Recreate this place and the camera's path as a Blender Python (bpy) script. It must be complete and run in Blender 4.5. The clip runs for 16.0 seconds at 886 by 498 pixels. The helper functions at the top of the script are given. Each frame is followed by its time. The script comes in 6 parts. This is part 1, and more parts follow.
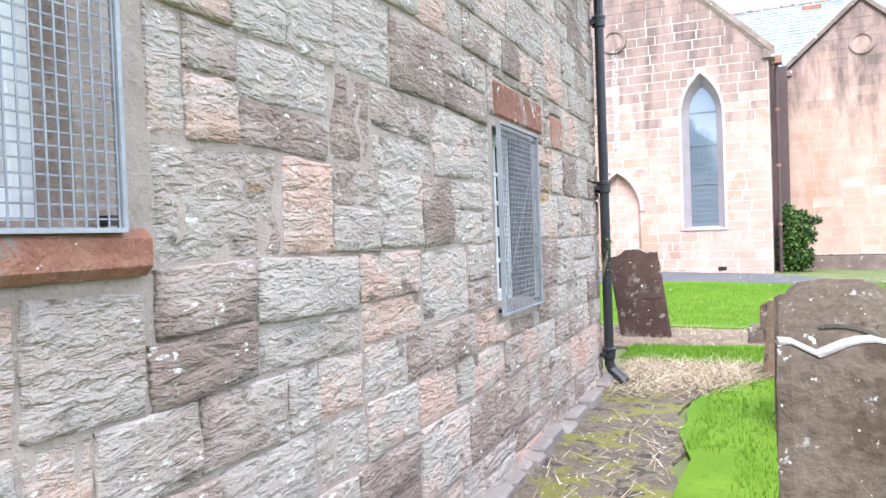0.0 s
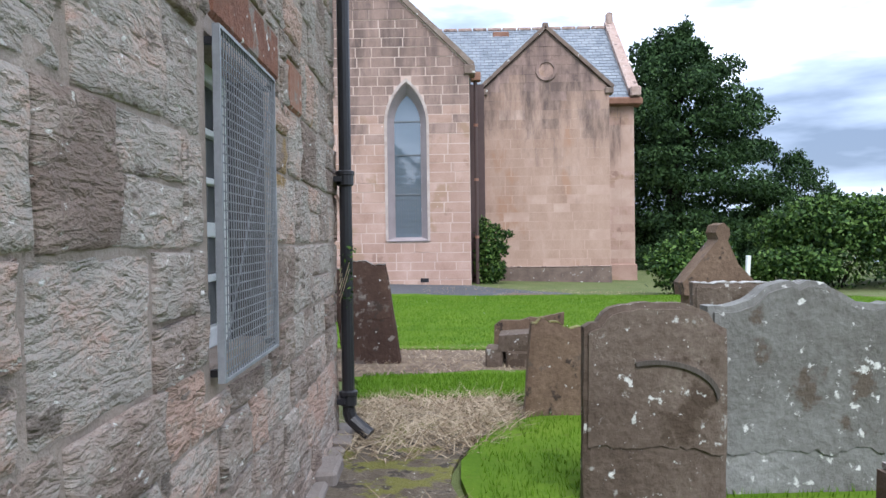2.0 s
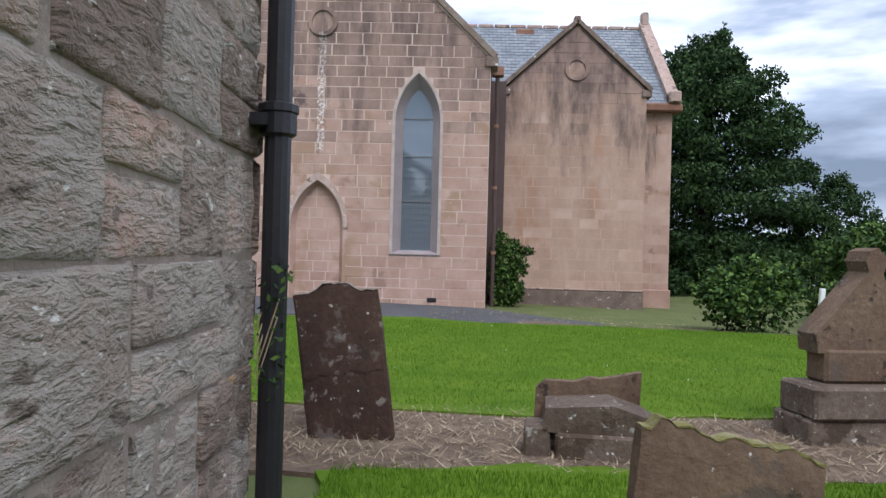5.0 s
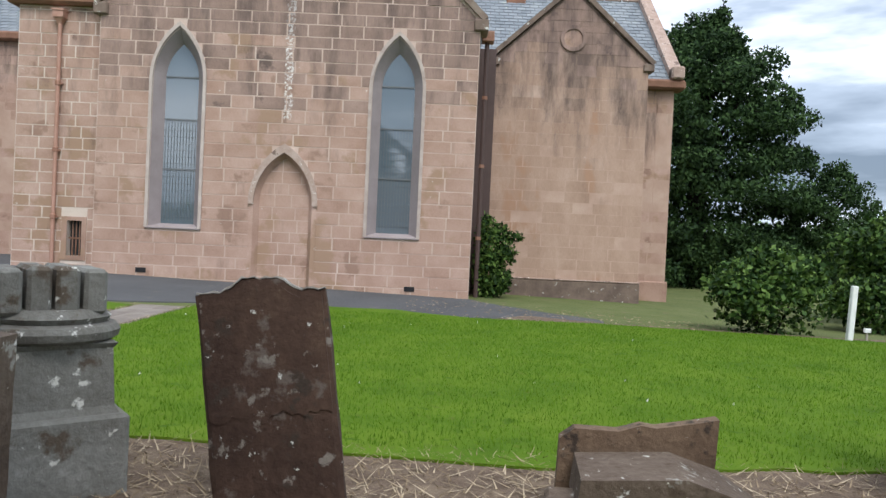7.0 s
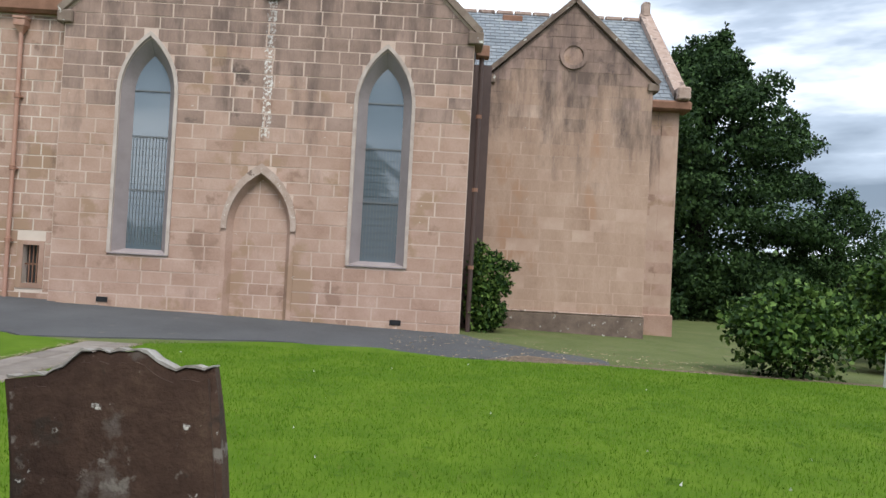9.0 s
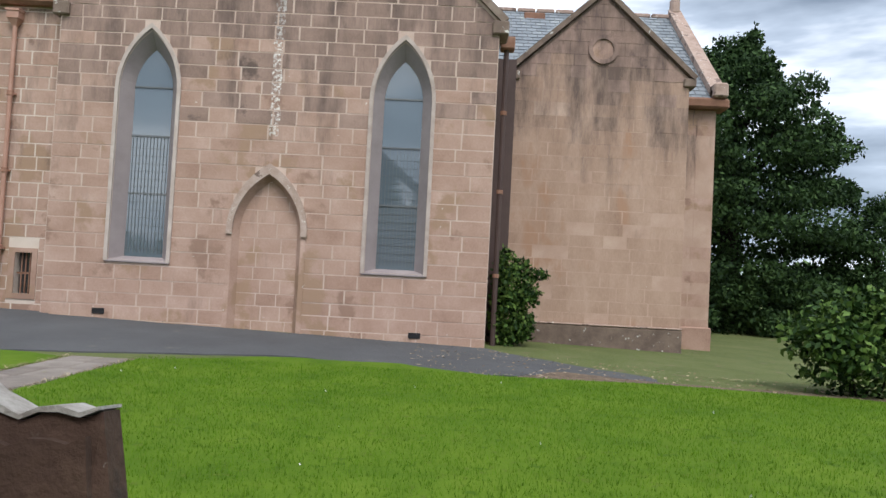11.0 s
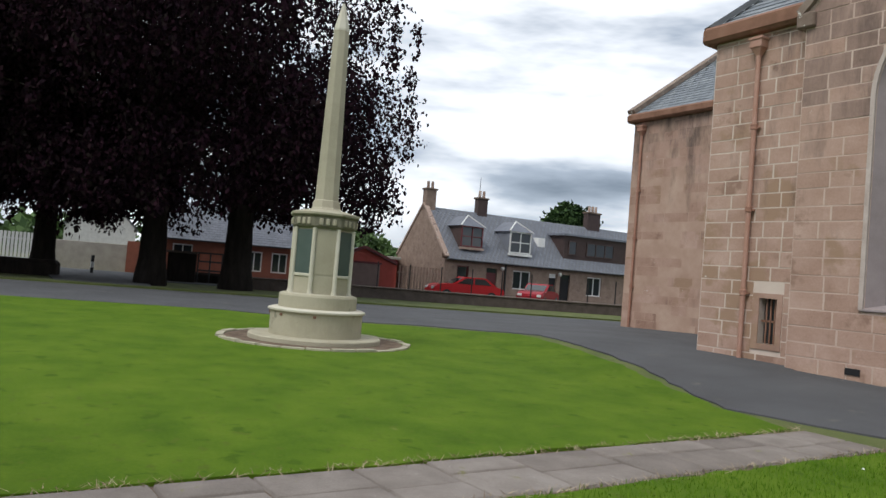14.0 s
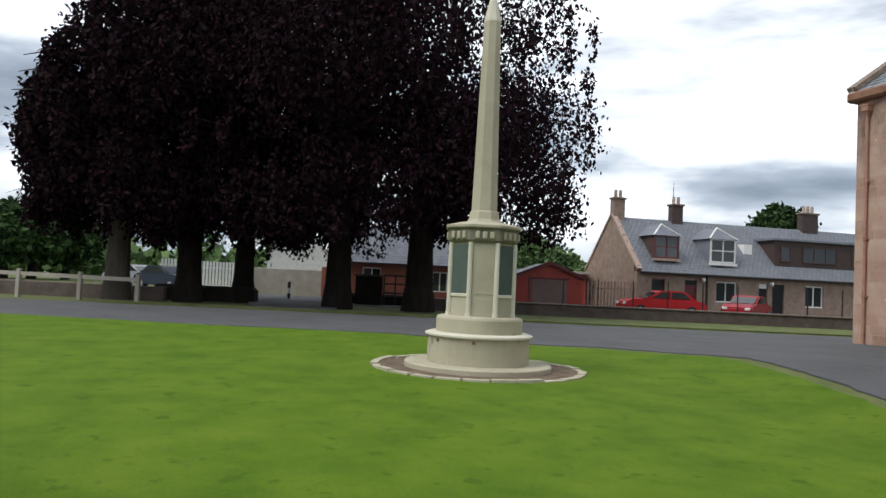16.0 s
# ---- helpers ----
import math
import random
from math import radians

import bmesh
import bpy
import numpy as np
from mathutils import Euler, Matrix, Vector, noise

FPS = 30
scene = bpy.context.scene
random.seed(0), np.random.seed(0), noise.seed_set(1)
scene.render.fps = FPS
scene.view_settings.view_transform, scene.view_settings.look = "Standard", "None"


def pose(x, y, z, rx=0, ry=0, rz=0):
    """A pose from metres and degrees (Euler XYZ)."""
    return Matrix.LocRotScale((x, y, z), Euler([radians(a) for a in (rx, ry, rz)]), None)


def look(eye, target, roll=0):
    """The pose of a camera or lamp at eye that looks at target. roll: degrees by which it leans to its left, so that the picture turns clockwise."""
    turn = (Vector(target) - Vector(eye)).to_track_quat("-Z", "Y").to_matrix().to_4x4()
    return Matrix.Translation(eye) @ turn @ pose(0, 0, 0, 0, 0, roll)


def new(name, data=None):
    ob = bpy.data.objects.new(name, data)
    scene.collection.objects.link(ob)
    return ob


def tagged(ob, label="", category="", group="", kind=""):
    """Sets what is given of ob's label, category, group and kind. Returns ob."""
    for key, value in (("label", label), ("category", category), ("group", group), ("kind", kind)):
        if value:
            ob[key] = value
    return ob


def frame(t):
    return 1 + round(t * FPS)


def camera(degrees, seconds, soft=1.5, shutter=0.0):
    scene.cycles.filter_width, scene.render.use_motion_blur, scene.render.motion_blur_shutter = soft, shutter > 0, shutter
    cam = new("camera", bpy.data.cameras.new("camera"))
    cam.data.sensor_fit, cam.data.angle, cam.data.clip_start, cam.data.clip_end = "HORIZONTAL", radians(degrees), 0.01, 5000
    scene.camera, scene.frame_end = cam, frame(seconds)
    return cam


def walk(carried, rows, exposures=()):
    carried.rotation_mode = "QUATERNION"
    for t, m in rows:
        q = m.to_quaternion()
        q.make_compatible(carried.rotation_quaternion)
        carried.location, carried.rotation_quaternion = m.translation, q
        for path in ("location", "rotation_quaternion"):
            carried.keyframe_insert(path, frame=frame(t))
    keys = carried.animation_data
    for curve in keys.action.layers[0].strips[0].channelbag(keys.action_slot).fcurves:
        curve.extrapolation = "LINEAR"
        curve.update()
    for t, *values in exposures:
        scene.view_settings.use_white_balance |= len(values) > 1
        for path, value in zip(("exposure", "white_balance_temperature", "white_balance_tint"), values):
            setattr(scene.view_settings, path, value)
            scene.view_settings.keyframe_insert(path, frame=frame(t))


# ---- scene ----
cam = camera(62.5, 16.0)
PATH = [
    (0, (0.390, -25.159, 1.554), (-0.462, -23.350, 1.518), -2.06),
    (0.5, (0.173, -24.742, 1.571), (-0.395, -22.825, 1.550), -2.08),
    (1, (-0.066, -24.337, 1.564), (-0.403, -22.366, 1.524), -2.31),
    (1.5, (-0.336, -23.854, 1.568), (-0.440, -21.858, 1.498), -0.69),
    (2, (-0.388, -23.378, 1.523), (-0.432, -21.378, 1.493), -0.76),
    (2.5, (-0.389, -22.853, 1.501), (-0.476, -20.855, 1.491), 0.26),
    (3, (-0.431, -22.335, 1.509), (-0.528, -20.338, 1.542), 1.51),
    (3.5, (-0.450, -21.830, 1.546), (-0.547, -19.837, 1.680), 2.99),
    (4, (-0.534, -21.385, 1.578), (-0.597, -19.395, 1.776), 3.75),
    (4.5, (-0.566, -20.872, 1.570), (-0.601, -18.878, 1.720), 1.98),
    (5, (-0.569, -20.442, 1.536), (-0.632, -18.443, 1.544), 1.52),
    (7.5, (-0.656, -17.978, 1.518), (-0.650, -15.978, 1.487), 2.90),
    (8, (-0.626, -17.630, 1.566), (-0.618, -15.630, 1.553), 3.02),
    (8.5, (-0.622, -17.309, 1.588), (-0.608, -15.309, 1.601), 3.00),
    (9, (-0.542, -16.948, 1.613), (-0.535, -14.949, 1.652), 3.11),
    (11.5, (-0.805, -15.113, 1.408), (-0.867, -13.117, 1.515), 2.81),
    (12, (-0.837, -14.556, 1.386), (-1.030, -12.572, 1.543), 3.47),
    (12.5, (-0.922, -14.145, 1.389), (-1.452, -12.224, 1.554), 3.97),
    (13, (-1.188, -13.838, 1.404), (-2.181, -12.108, 1.544), 4.70),
    (13.5, (-1.376, -13.392, 1.428), (-2.794, -11.987, 1.543), 4.97),
    (14, (-1.550, -13.060, 1.453), (-3.227, -11.973, 1.525), 4.69),
    (14.5, (-1.702, -12.769, 1.468), (-3.489, -11.870, 1.488), 3.92),
    (15, (-2.047, -12.438, 1.488), (-3.875, -11.628, 1.515), 3.22),
    (15.5, (-2.443, -12.110, 1.493), (-4.306, -11.385, 1.553), 2.97),
    (16, (-2.824, -11.861, 1.491), (-4.726, -11.250, 1.576), 2.67),
]
walk(cam, [(t, look(eye, target, roll)) for t, eye, target, roll in PATH],
     [(0, 1.65, 5750, 16), (0.5, 1.27, 5650, 14), (1.0, 0.9, 5600, 14), (1.5, 0.55, 5700, 14), (2.5, 0.45, 5800, 16), (3.5, 0.33, 5900, 17), (5, -0.05, 5950, 16), (7.5, 0.1, 6300, 10),
      (9, 0.05, 6350, 10), (12, -0.1, 6350, 11), (13, -0.35, 6400, 11), (13.5, -0.45, 6450, 11), (14.5, -0.38, 6600, 10), (16, -0.27, 6600, 10)])

# ---- light ----
world = bpy.data.worlds.new("sky")
scene.world = world
world.use_nodes = True
wn, wl = world.node_tree.nodes, world.node_tree.links
wn.clear()
w_out = wn.new("ShaderNodeOutputWorld")
w_bg = wn.new("ShaderNodeBackground")
w_bg.inputs["Strength"].default_value = 1.0
w_sky = wn.new("ShaderNodeTexSky")
w_sky.sky_type, w_sky.sun_disc = "NISHITA", False
w_sky.sun_elevation, w_sky.sun_rotation = radians(48), radians(150)
w_tc = wn.new("ShaderNodeTexCoord")
w_map = wn.new("ShaderNodeMapping")
w_map.inputs["Scale"].default_value = (1.0, 1.0, 4.2)
w_map.inputs["Rotation"].default_value = (0, 0, radians(-12))
w_map.inputs["Location"].default_value = (0.35, 0.1, 0.55)
w_n = wn.new("ShaderNodeTexNoise")
w_n.inputs["Scale"].default_value, w_n.inputs["Detail"].default_value = 1.9, 6.0
w_n.inputs["Roughness"].default_value = 0.52
w_r = wn.new("ShaderNodeValToRGB")
for i, (p, c) in enumerate([(0.34, (0.28, 0.35, 0.45, 1)), (0.445, (0.66, 0.77, 0.92, 1)), (0.545, (1.6, 1.68, 1.78, 1))]):
    e = w_r.color_ramp.elements[i] if i < 2 else w_r.color_ramp.elements.new(p)
    e.position, e.color = p, c
w_sc = wn.new("ShaderNodeMix")
w_sc.data_type, w_sc.blend_type = "RGBA", "MULTIPLY"
w_sc.inputs["Factor"].default_value = 1.0
w_sc.inputs["B"].default_value = (0.1, 0.1, 0.1, 1)
w_mix = wn.new("ShaderNodeMix")
w_mix.data_type = "RGBA"
w_mix.inputs["Factor"].default_value = 0.86
wl.new(w_tc.outputs["Generated"], w_map.inputs["Vector"])
wl.new(w_map.outputs["Vector"], w_n.inputs["Vector"])
wl.new(w_n.outputs["Fac"], w_r.inputs["Fac"])
wl.new(w_sky.outputs["Color"], w_sc.inputs["A"])
wl.new(w_sc.outputs["Result"], w_mix.inputs["A"])
wl.new(w_r.outputs["Color"], w_mix.inputs["B"])
wl.new(w_mix.outputs["Result"], w_bg.inputs["Color"])
wl.new(w_bg.outputs["Background"], w_out.inputs["Surface"])

sun_data = bpy.data.lights.new("sun", "SUN")
sun_data.energy, sun_data.angle, sun_data.color = 2.6, radians(26), (1.0, 0.96, 0.9)
sun = new("sun", sun_data)
sun.matrix_world = look((5, -30, 40), (-2, -2, 0))


# ---- materials ----
def material(name, stops, scale=3.0, fine=40.0, rough=0.9, bump=0.3, metal=0.0, rnd=0.25, island=False, spots=None, spot_scale=9.0,
             spot_at=0.62, stretch=(1, 1, 1), bump_scale=None, ior=1.45, streak=None, deep=0.02, soot=None, ridge=0.0):
    """A weathered surface: a ramp of base colours over coarse and fine noise, with chance per piece, spots of lichen or dirt, and relief."""
    m = bpy.data.materials.new(name)
    m.use_nodes = True
    n, l = m.node_tree.nodes, m.node_tree.links
    b = n["Principled BSDF"]
    b.inputs["Roughness"].default_value, b.inputs["Metallic"].default_value, b.inputs["IOR"].default_value = rough, metal, ior
    geo, tc = n.new("ShaderNodeNewGeometry"), n.new("ShaderNodeMapping")
    tc.inputs["Scale"].default_value = stretch
    l.new(geo.outputs["Position"], tc.inputs["Vector"])
    def noise_of(s, detail, rough_n=0.6):
        t = n.new("ShaderNodeTexNoise")
        t.inputs["Scale"].default_value, t.inputs["Detail"].default_value, t.inputs["Roughness"].default_value = s, detail, rough_n
        l.new(tc.outputs["Vector"], t.inputs["Vector"])
        return t.outputs["Fac"]
    def calc(op, a, c, d=None):
        t = n.new("ShaderNodeMath")
        t.operation = op
        for k, v in enumerate((a, c, d)):
            if v is None:
                continue
            if isinstance(v, (int, float)):
                t.inputs[k].default_value = v
            else:
                l.new(v, t.inputs[k])
        return t.outputs[0]
    coarse, grain = noise_of(scale, 5), noise_of(fine, 4, 0.7)
    fac = calc("MULTIPLY_ADD", grain, 0.35, calc("MULTIPLY", coarse, 0.65))
    info = n.new("ShaderNodeObjectInfo")
    chance = geo.outputs["Random Per Island"] if island else info.outputs["Random"]
    fac = calc("ADD", fac, calc("MULTIPLY", calc("SUBTRACT", chance, 0.5), rnd))
    ramp = n.new("ShaderNodeValToRGB")
    cr = ramp.color_ramp
    span = [0.28 + 0.44 * i / max(1, len(stops) - 1) for i in range(len(stops))]
    for i, c in enumerate(stops):
        e = cr.elements[i] if i < 2 else cr.elements.new(span[i])
        e.position, e.color = span[i], (*c, 1)
    l.new(fac, ramp.inputs["Fac"])
    col = ramp.outputs["Color"]
    def over(base, factor, c):
        t = n.new("ShaderNodeMix")
        t.data_type = "RGBA"
        l.new(factor, t.inputs["Factor"])
        l.new(base, t.inputs["A"])
        t.inputs["B"].default_value = (*c, 1)
        return t.outputs["Result"]
    def mask(s, at, soft=0.05, detail=6):
        t = n.new("ShaderNodeMapRange")
        l.new(noise_of(s, detail, 0.62), t.inputs["Value"])
        t.inputs["From Min"].default_value, t.inputs["From Max"].default_value = at, at + soft
        return t.outputs["Result"]
    for c, s, at in spots or ():
        col = over(col, mask(s, at), c)
    if streak:
        c, x0, half, z0, z1 = streak
        sep = n.new("ShaderNodeSeparateXYZ")
        l.new(geo.outputs["Position"], sep.inputs[0])
        near = calc("LESS_THAN", calc("ABSOLUTE", calc("SUBTRACT", sep.outputs[0], x0), 0), calc("MULTIPLY", noise_of(4, 4), half * 2))
        up = calc("MULTIPLY", calc("GREATER_THAN", sep.outputs[2], z0), calc("LESS_THAN", sep.outputs[2], z1))
        col = over(col, calc("MULTIPLY", calc("MULTIPLY", near, up), mask(14, 0.47, 0.12)), c)
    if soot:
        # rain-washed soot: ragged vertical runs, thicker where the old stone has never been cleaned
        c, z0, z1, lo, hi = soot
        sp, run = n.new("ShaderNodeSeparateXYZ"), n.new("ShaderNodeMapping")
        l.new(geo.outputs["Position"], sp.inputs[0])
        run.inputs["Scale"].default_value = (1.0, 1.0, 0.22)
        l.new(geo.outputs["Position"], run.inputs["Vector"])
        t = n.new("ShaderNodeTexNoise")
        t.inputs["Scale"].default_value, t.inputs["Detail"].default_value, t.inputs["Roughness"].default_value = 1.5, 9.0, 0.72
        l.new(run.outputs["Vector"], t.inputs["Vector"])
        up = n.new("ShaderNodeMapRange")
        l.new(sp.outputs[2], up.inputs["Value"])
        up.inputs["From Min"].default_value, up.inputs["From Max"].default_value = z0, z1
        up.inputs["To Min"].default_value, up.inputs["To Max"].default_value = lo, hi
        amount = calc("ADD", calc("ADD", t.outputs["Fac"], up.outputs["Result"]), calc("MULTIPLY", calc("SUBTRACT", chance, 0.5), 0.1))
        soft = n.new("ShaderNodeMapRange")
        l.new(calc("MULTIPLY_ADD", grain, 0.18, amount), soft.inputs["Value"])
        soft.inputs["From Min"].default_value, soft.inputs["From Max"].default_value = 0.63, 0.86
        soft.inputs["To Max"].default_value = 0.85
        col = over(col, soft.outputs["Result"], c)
    l.new(col, b.inputs["Base Color"])
    if bump:
        bp = n.new("ShaderNodeBump")
        bp.inputs["Strength"].default_value, bp.inputs["Distance"].default_value = bump, deep
        h = calc("MULTIPLY_ADD", grain, 0.4, noise_of(bump_scale or fine * 0.35, 6))
        if ridge:
            # bedding and tool marks: short level ridges
            lay, t = n.new("ShaderNodeMapping"), n.new("ShaderNodeTexNoise")
            lay.inputs["Scale"].default_value = (7.0, 7.0, 24.0)
            l.new(geo.outputs["Position"], lay.inputs["Vector"])
            l.new(lay.outputs["Vector"], t.inputs["Vector"])
            t.inputs["Scale"].default_value, t.inputs["Detail"].default_value, t.inputs["Roughness"].default_value = 1.0, 3.0, 0.55
            t.inputs["Distortion"].default_value = 0.8
            h = calc("MULTIPLY_ADD", t.outputs["Fac"], ridge, h)
        l.new(h, bp.inputs["Height"])
        l.new(bp.outputs["Normal"], b.inputs["Normal"])
    return m


LICHEN, PALE, MOSS = (0.62, 0.62, 0.58), (0.72, 0.7, 0.64), (0.13, 0.15, 0.04)
M = {}
M["rubble"] = material("rubble_sandstone", [(0.24, 0.178, 0.142), (0.345, 0.27, 0.22), (0.4, 0.335, 0.285), (0.41, 0.37, 0.32), (0.49, 0.39, 0.325), (0.49, 0.33, 0.255)], 2.6, 32, 0.92, 1.0, rnd=0.42,
                       spots=[((0.2, 0.16, 0.13), 4, 0.6), ((0.36, 0.24, 0.11), 2, 0.66), (PALE, 14, 0.63)], bump_scale=11, stretch=(1, 1, 2.0), deep=0.05, ridge=0.9)
M["rubble_far"] = material("rubble_sandstone_high", [(0.24, 0.178, 0.142), (0.345, 0.27, 0.22), (0.4, 0.335, 0.285), (0.41, 0.37, 0.32), (0.49, 0.39, 0.325), (0.49, 0.33, 0.255)], 2.6, 32, 0.92, 1.0, rnd=0.42,
                           island=True, spots=[((0.2, 0.16, 0.13), 4, 0.6), ((0.36, 0.24, 0.11), 2, 0.66), (PALE, 14, 0.63)], bump_scale=11, stretch=(1, 1, 2.0), deep=0.05, ridge=0.9)
M["mortar"] = material("lime_mortar", [(0.23, 0.175, 0.145), (0.335, 0.27, 0.225), (0.44, 0.37, 0.32)], 5, 90, 0.95, 0.7, rnd=0)
M["red_stone"] = material("red_sandstone", [(0.13, 0.06, 0.04), (0.24, 0.1, 0.06), (0.33, 0.19, 0.13)], 6, 60, 0.9, 0.9, spots=[((0.24, 0.2, 0.17), 6, 0.56), (PALE, 14, 0.63)])
M["ashlar"] = material("pink_sandstone_ashlar", [(0.285, 0.174, 0.131), (0.385, 0.252, 0.195), (0.45, 0.308, 0.247), (0.52, 0.378, 0.315)], 1.3, 26, 0.9, 0.45, rnd=0.14,
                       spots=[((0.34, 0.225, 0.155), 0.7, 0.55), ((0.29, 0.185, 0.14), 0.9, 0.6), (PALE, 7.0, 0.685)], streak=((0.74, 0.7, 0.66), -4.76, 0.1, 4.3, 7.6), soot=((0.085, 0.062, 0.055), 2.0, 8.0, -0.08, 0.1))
M["ashlar_old"] = material("sooty_sandstone_ashlar", [(0.19, 0.13, 0.105), (0.275, 0.19, 0.155), (0.345, 0.24, 0.198), (0.43, 0.305, 0.25)], 1.5, 26, 0.92, 0.5, rnd=0.16,
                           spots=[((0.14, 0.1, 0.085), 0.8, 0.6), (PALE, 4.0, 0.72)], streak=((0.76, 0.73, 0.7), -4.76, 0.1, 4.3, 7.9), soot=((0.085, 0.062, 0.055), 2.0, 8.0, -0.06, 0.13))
M["ashlar_old_joined"] = material("sooty_sandstone_ashlar_high", [(0.19, 0.13, 0.105), (0.275, 0.19, 0.155), (0.345, 0.24, 0.198), (0.43, 0.305, 0.25)], 1.5, 26, 0.92, 0.5, rnd=0.16,
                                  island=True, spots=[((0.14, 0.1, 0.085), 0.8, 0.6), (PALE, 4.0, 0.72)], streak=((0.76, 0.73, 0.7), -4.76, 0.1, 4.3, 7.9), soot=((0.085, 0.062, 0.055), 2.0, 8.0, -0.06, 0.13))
M["ashlar_joined"] = material("pink_sandstone_ashlar_far", [(0.36, 0.2, 0.14), (0.48, 0.29, 0.205), (0.54, 0.34, 0.25), (0.57, 0.38, 0.29)], 1.1, 45, 0.9, 0.25, rnd=0.2, island=True,
                              spots=[((0.3, 0.19, 0.15), 0.9, 0.6)])
M["ashlar_stained"] = material("streaked_sandstone_ashlar", [(0.26, 0.168, 0.122), (0.36, 0.243, 0.18), (0.43, 0.3, 0.228), (0.49, 0.36, 0.29)], 1.6, 26, 0.9, 0.45, rnd=0.08, stretch=(1, 1, 0.4),
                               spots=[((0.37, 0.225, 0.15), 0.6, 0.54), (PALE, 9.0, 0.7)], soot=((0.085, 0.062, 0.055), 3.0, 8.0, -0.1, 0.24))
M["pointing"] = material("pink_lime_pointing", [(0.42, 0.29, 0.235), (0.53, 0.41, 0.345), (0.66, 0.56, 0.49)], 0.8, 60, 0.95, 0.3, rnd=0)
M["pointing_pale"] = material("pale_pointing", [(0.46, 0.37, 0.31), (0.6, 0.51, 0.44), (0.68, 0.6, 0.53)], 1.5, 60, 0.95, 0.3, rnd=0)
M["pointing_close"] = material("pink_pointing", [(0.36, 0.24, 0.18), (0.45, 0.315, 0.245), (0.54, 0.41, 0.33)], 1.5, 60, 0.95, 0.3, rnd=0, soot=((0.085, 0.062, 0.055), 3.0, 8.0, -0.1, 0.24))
M["margin"] = material("grey_painted_stone", [(0.24, 0.205, 0.205), (0.3, 0.258, 0.26), (0.35, 0.305, 0.305)], 2, 50, 0.85, 0.2, rnd=0.05)
M["hood"] = material("weathered_hood_stone", [(0.26, 0.18, 0.145), (0.4, 0.3, 0.25), (0.55, 0.46, 0.41)], 3, 50, 0.9, 0.3, spots=[((0.17, 0.12, 0.1), 3, 0.57), (PALE, 9, 0.63)])
M["margin_edge"] = material("pale_window_moulding", [(0.34, 0.27, 0.235), (0.47, 0.4, 0.36), (0.58, 0.52, 0.48)], 3, 50, 0.9, 0.3)
M["cornice"] = material("brown_cornice_stone", [(0.16, 0.08, 0.05), (0.25, 0.13, 0.085), (0.3, 0.18, 0.13)], 3, 50, 0.85, 0.2)
M["coping"] = material("dark_coping_stone", [(0.11, 0.08, 0.065), (0.19, 0.14, 0.11), (0.27, 0.22, 0.18)], 3, 50, 0.9, 0.3, spots=[(LICHEN, 7, 0.63)])
M["slate"] = material("grey_slate", [(0.13, 0.15, 0.17), (0.19, 0.215, 0.24), (0.25, 0.275, 0.29)], 1.5, 60, 0.6, 0.2, rnd=0.25, island=True, spots=[((0.33, 0.36, 0.33), 3, 0.66)])
M["slate_house"] = material("blue_grey_slate", [(0.12, 0.13, 0.16), (0.16, 0.175, 0.21), (0.2, 0.215, 0.25)], 1.5, 60, 0.6, 0.2, rnd=0.2, island=True)
M["grave"] = material("lichened_gravestone", [(0.045, 0.03, 0.022), (0.092, 0.066, 0.048), (0.15, 0.115, 0.088), (0.245, 0.205, 0.165)], 1.5, 22, 0.92, 0.7, rnd=0.1,
                      spots=[((0.07, 0.048, 0.032), 2.6, 0.55), ((0.3, 0.29, 0.26), 6, 0.63), (LICHEN, 10, 0.645), (PALE, 26, 0.66)], bump_scale=18)
M["grave_grey"] = material("grey_gravestone", [(0.075, 0.07, 0.06), (0.14, 0.135, 0.12), (0.2, 0.2, 0.183), (0.3, 0.3, 0.28)], 1.3, 22, 0.92, 0.7, rnd=0.1,
                           spots=[((0.1, 0.08, 0.06), 2.4, 0.57), (LICHEN, 10, 0.62)], bump_scale=18)
M["grave_red"] = material("red_brown_gravestone", [(0.016, 0.008, 0.005), (0.034, 0.017, 0.011), (0.058, 0.032, 0.021), (0.1, 0.064, 0.042)], 1.3, 22, 0.92, 0.6, rnd=0.1,
                          spots=[((0.1, 0.08, 0.068), 3.4, 0.575), ((0.17, 0.15, 0.13), 7, 0.6), ((0.035, 0.024, 0.017), 4.5, 0.59), (LICHEN, 13, 0.665)], bump_scale=18)
M["grave_brown"] = material("tan_brown_gravestone", [(0.055, 0.034, 0.021), (0.11, 0.071, 0.045), (0.165, 0.112, 0.072), (0.25, 0.185, 0.13)], 1.3, 22, 0.92, 0.7, rnd=0.1,
                            spots=[((0.1, 0.075, 0.055), 3.2, 0.57), ((0.04, 0.028, 0.02), 4.5, 0.6), (LICHEN, 12, 0.66)], bump_scale=18)
M["grave_cap"] = material("pale_flaking_cap", [(0.2, 0.18, 0.16), (0.36, 0.345, 0.32), (0.56, 0.55, 0.53)], 9, 60, 0.9, 0.5)
M["moss_cap"] = material("mossy_stone_top", [(0.06, 0.05, 0.02), (0.16, 0.15, 0.04), (0.3, 0.27, 0.16)], 9, 60, 0.95, 0.8)
M["memorial"] = material("buff_memorial_stone", [(0.3, 0.28, 0.2), (0.4, 0.375, 0.28), (0.47, 0.44, 0.34)], 1.4, 60, 0.85, 0.2, rnd=0.05, spots=[((0.24, 0.23, 0.17), 2.4, 0.63)])
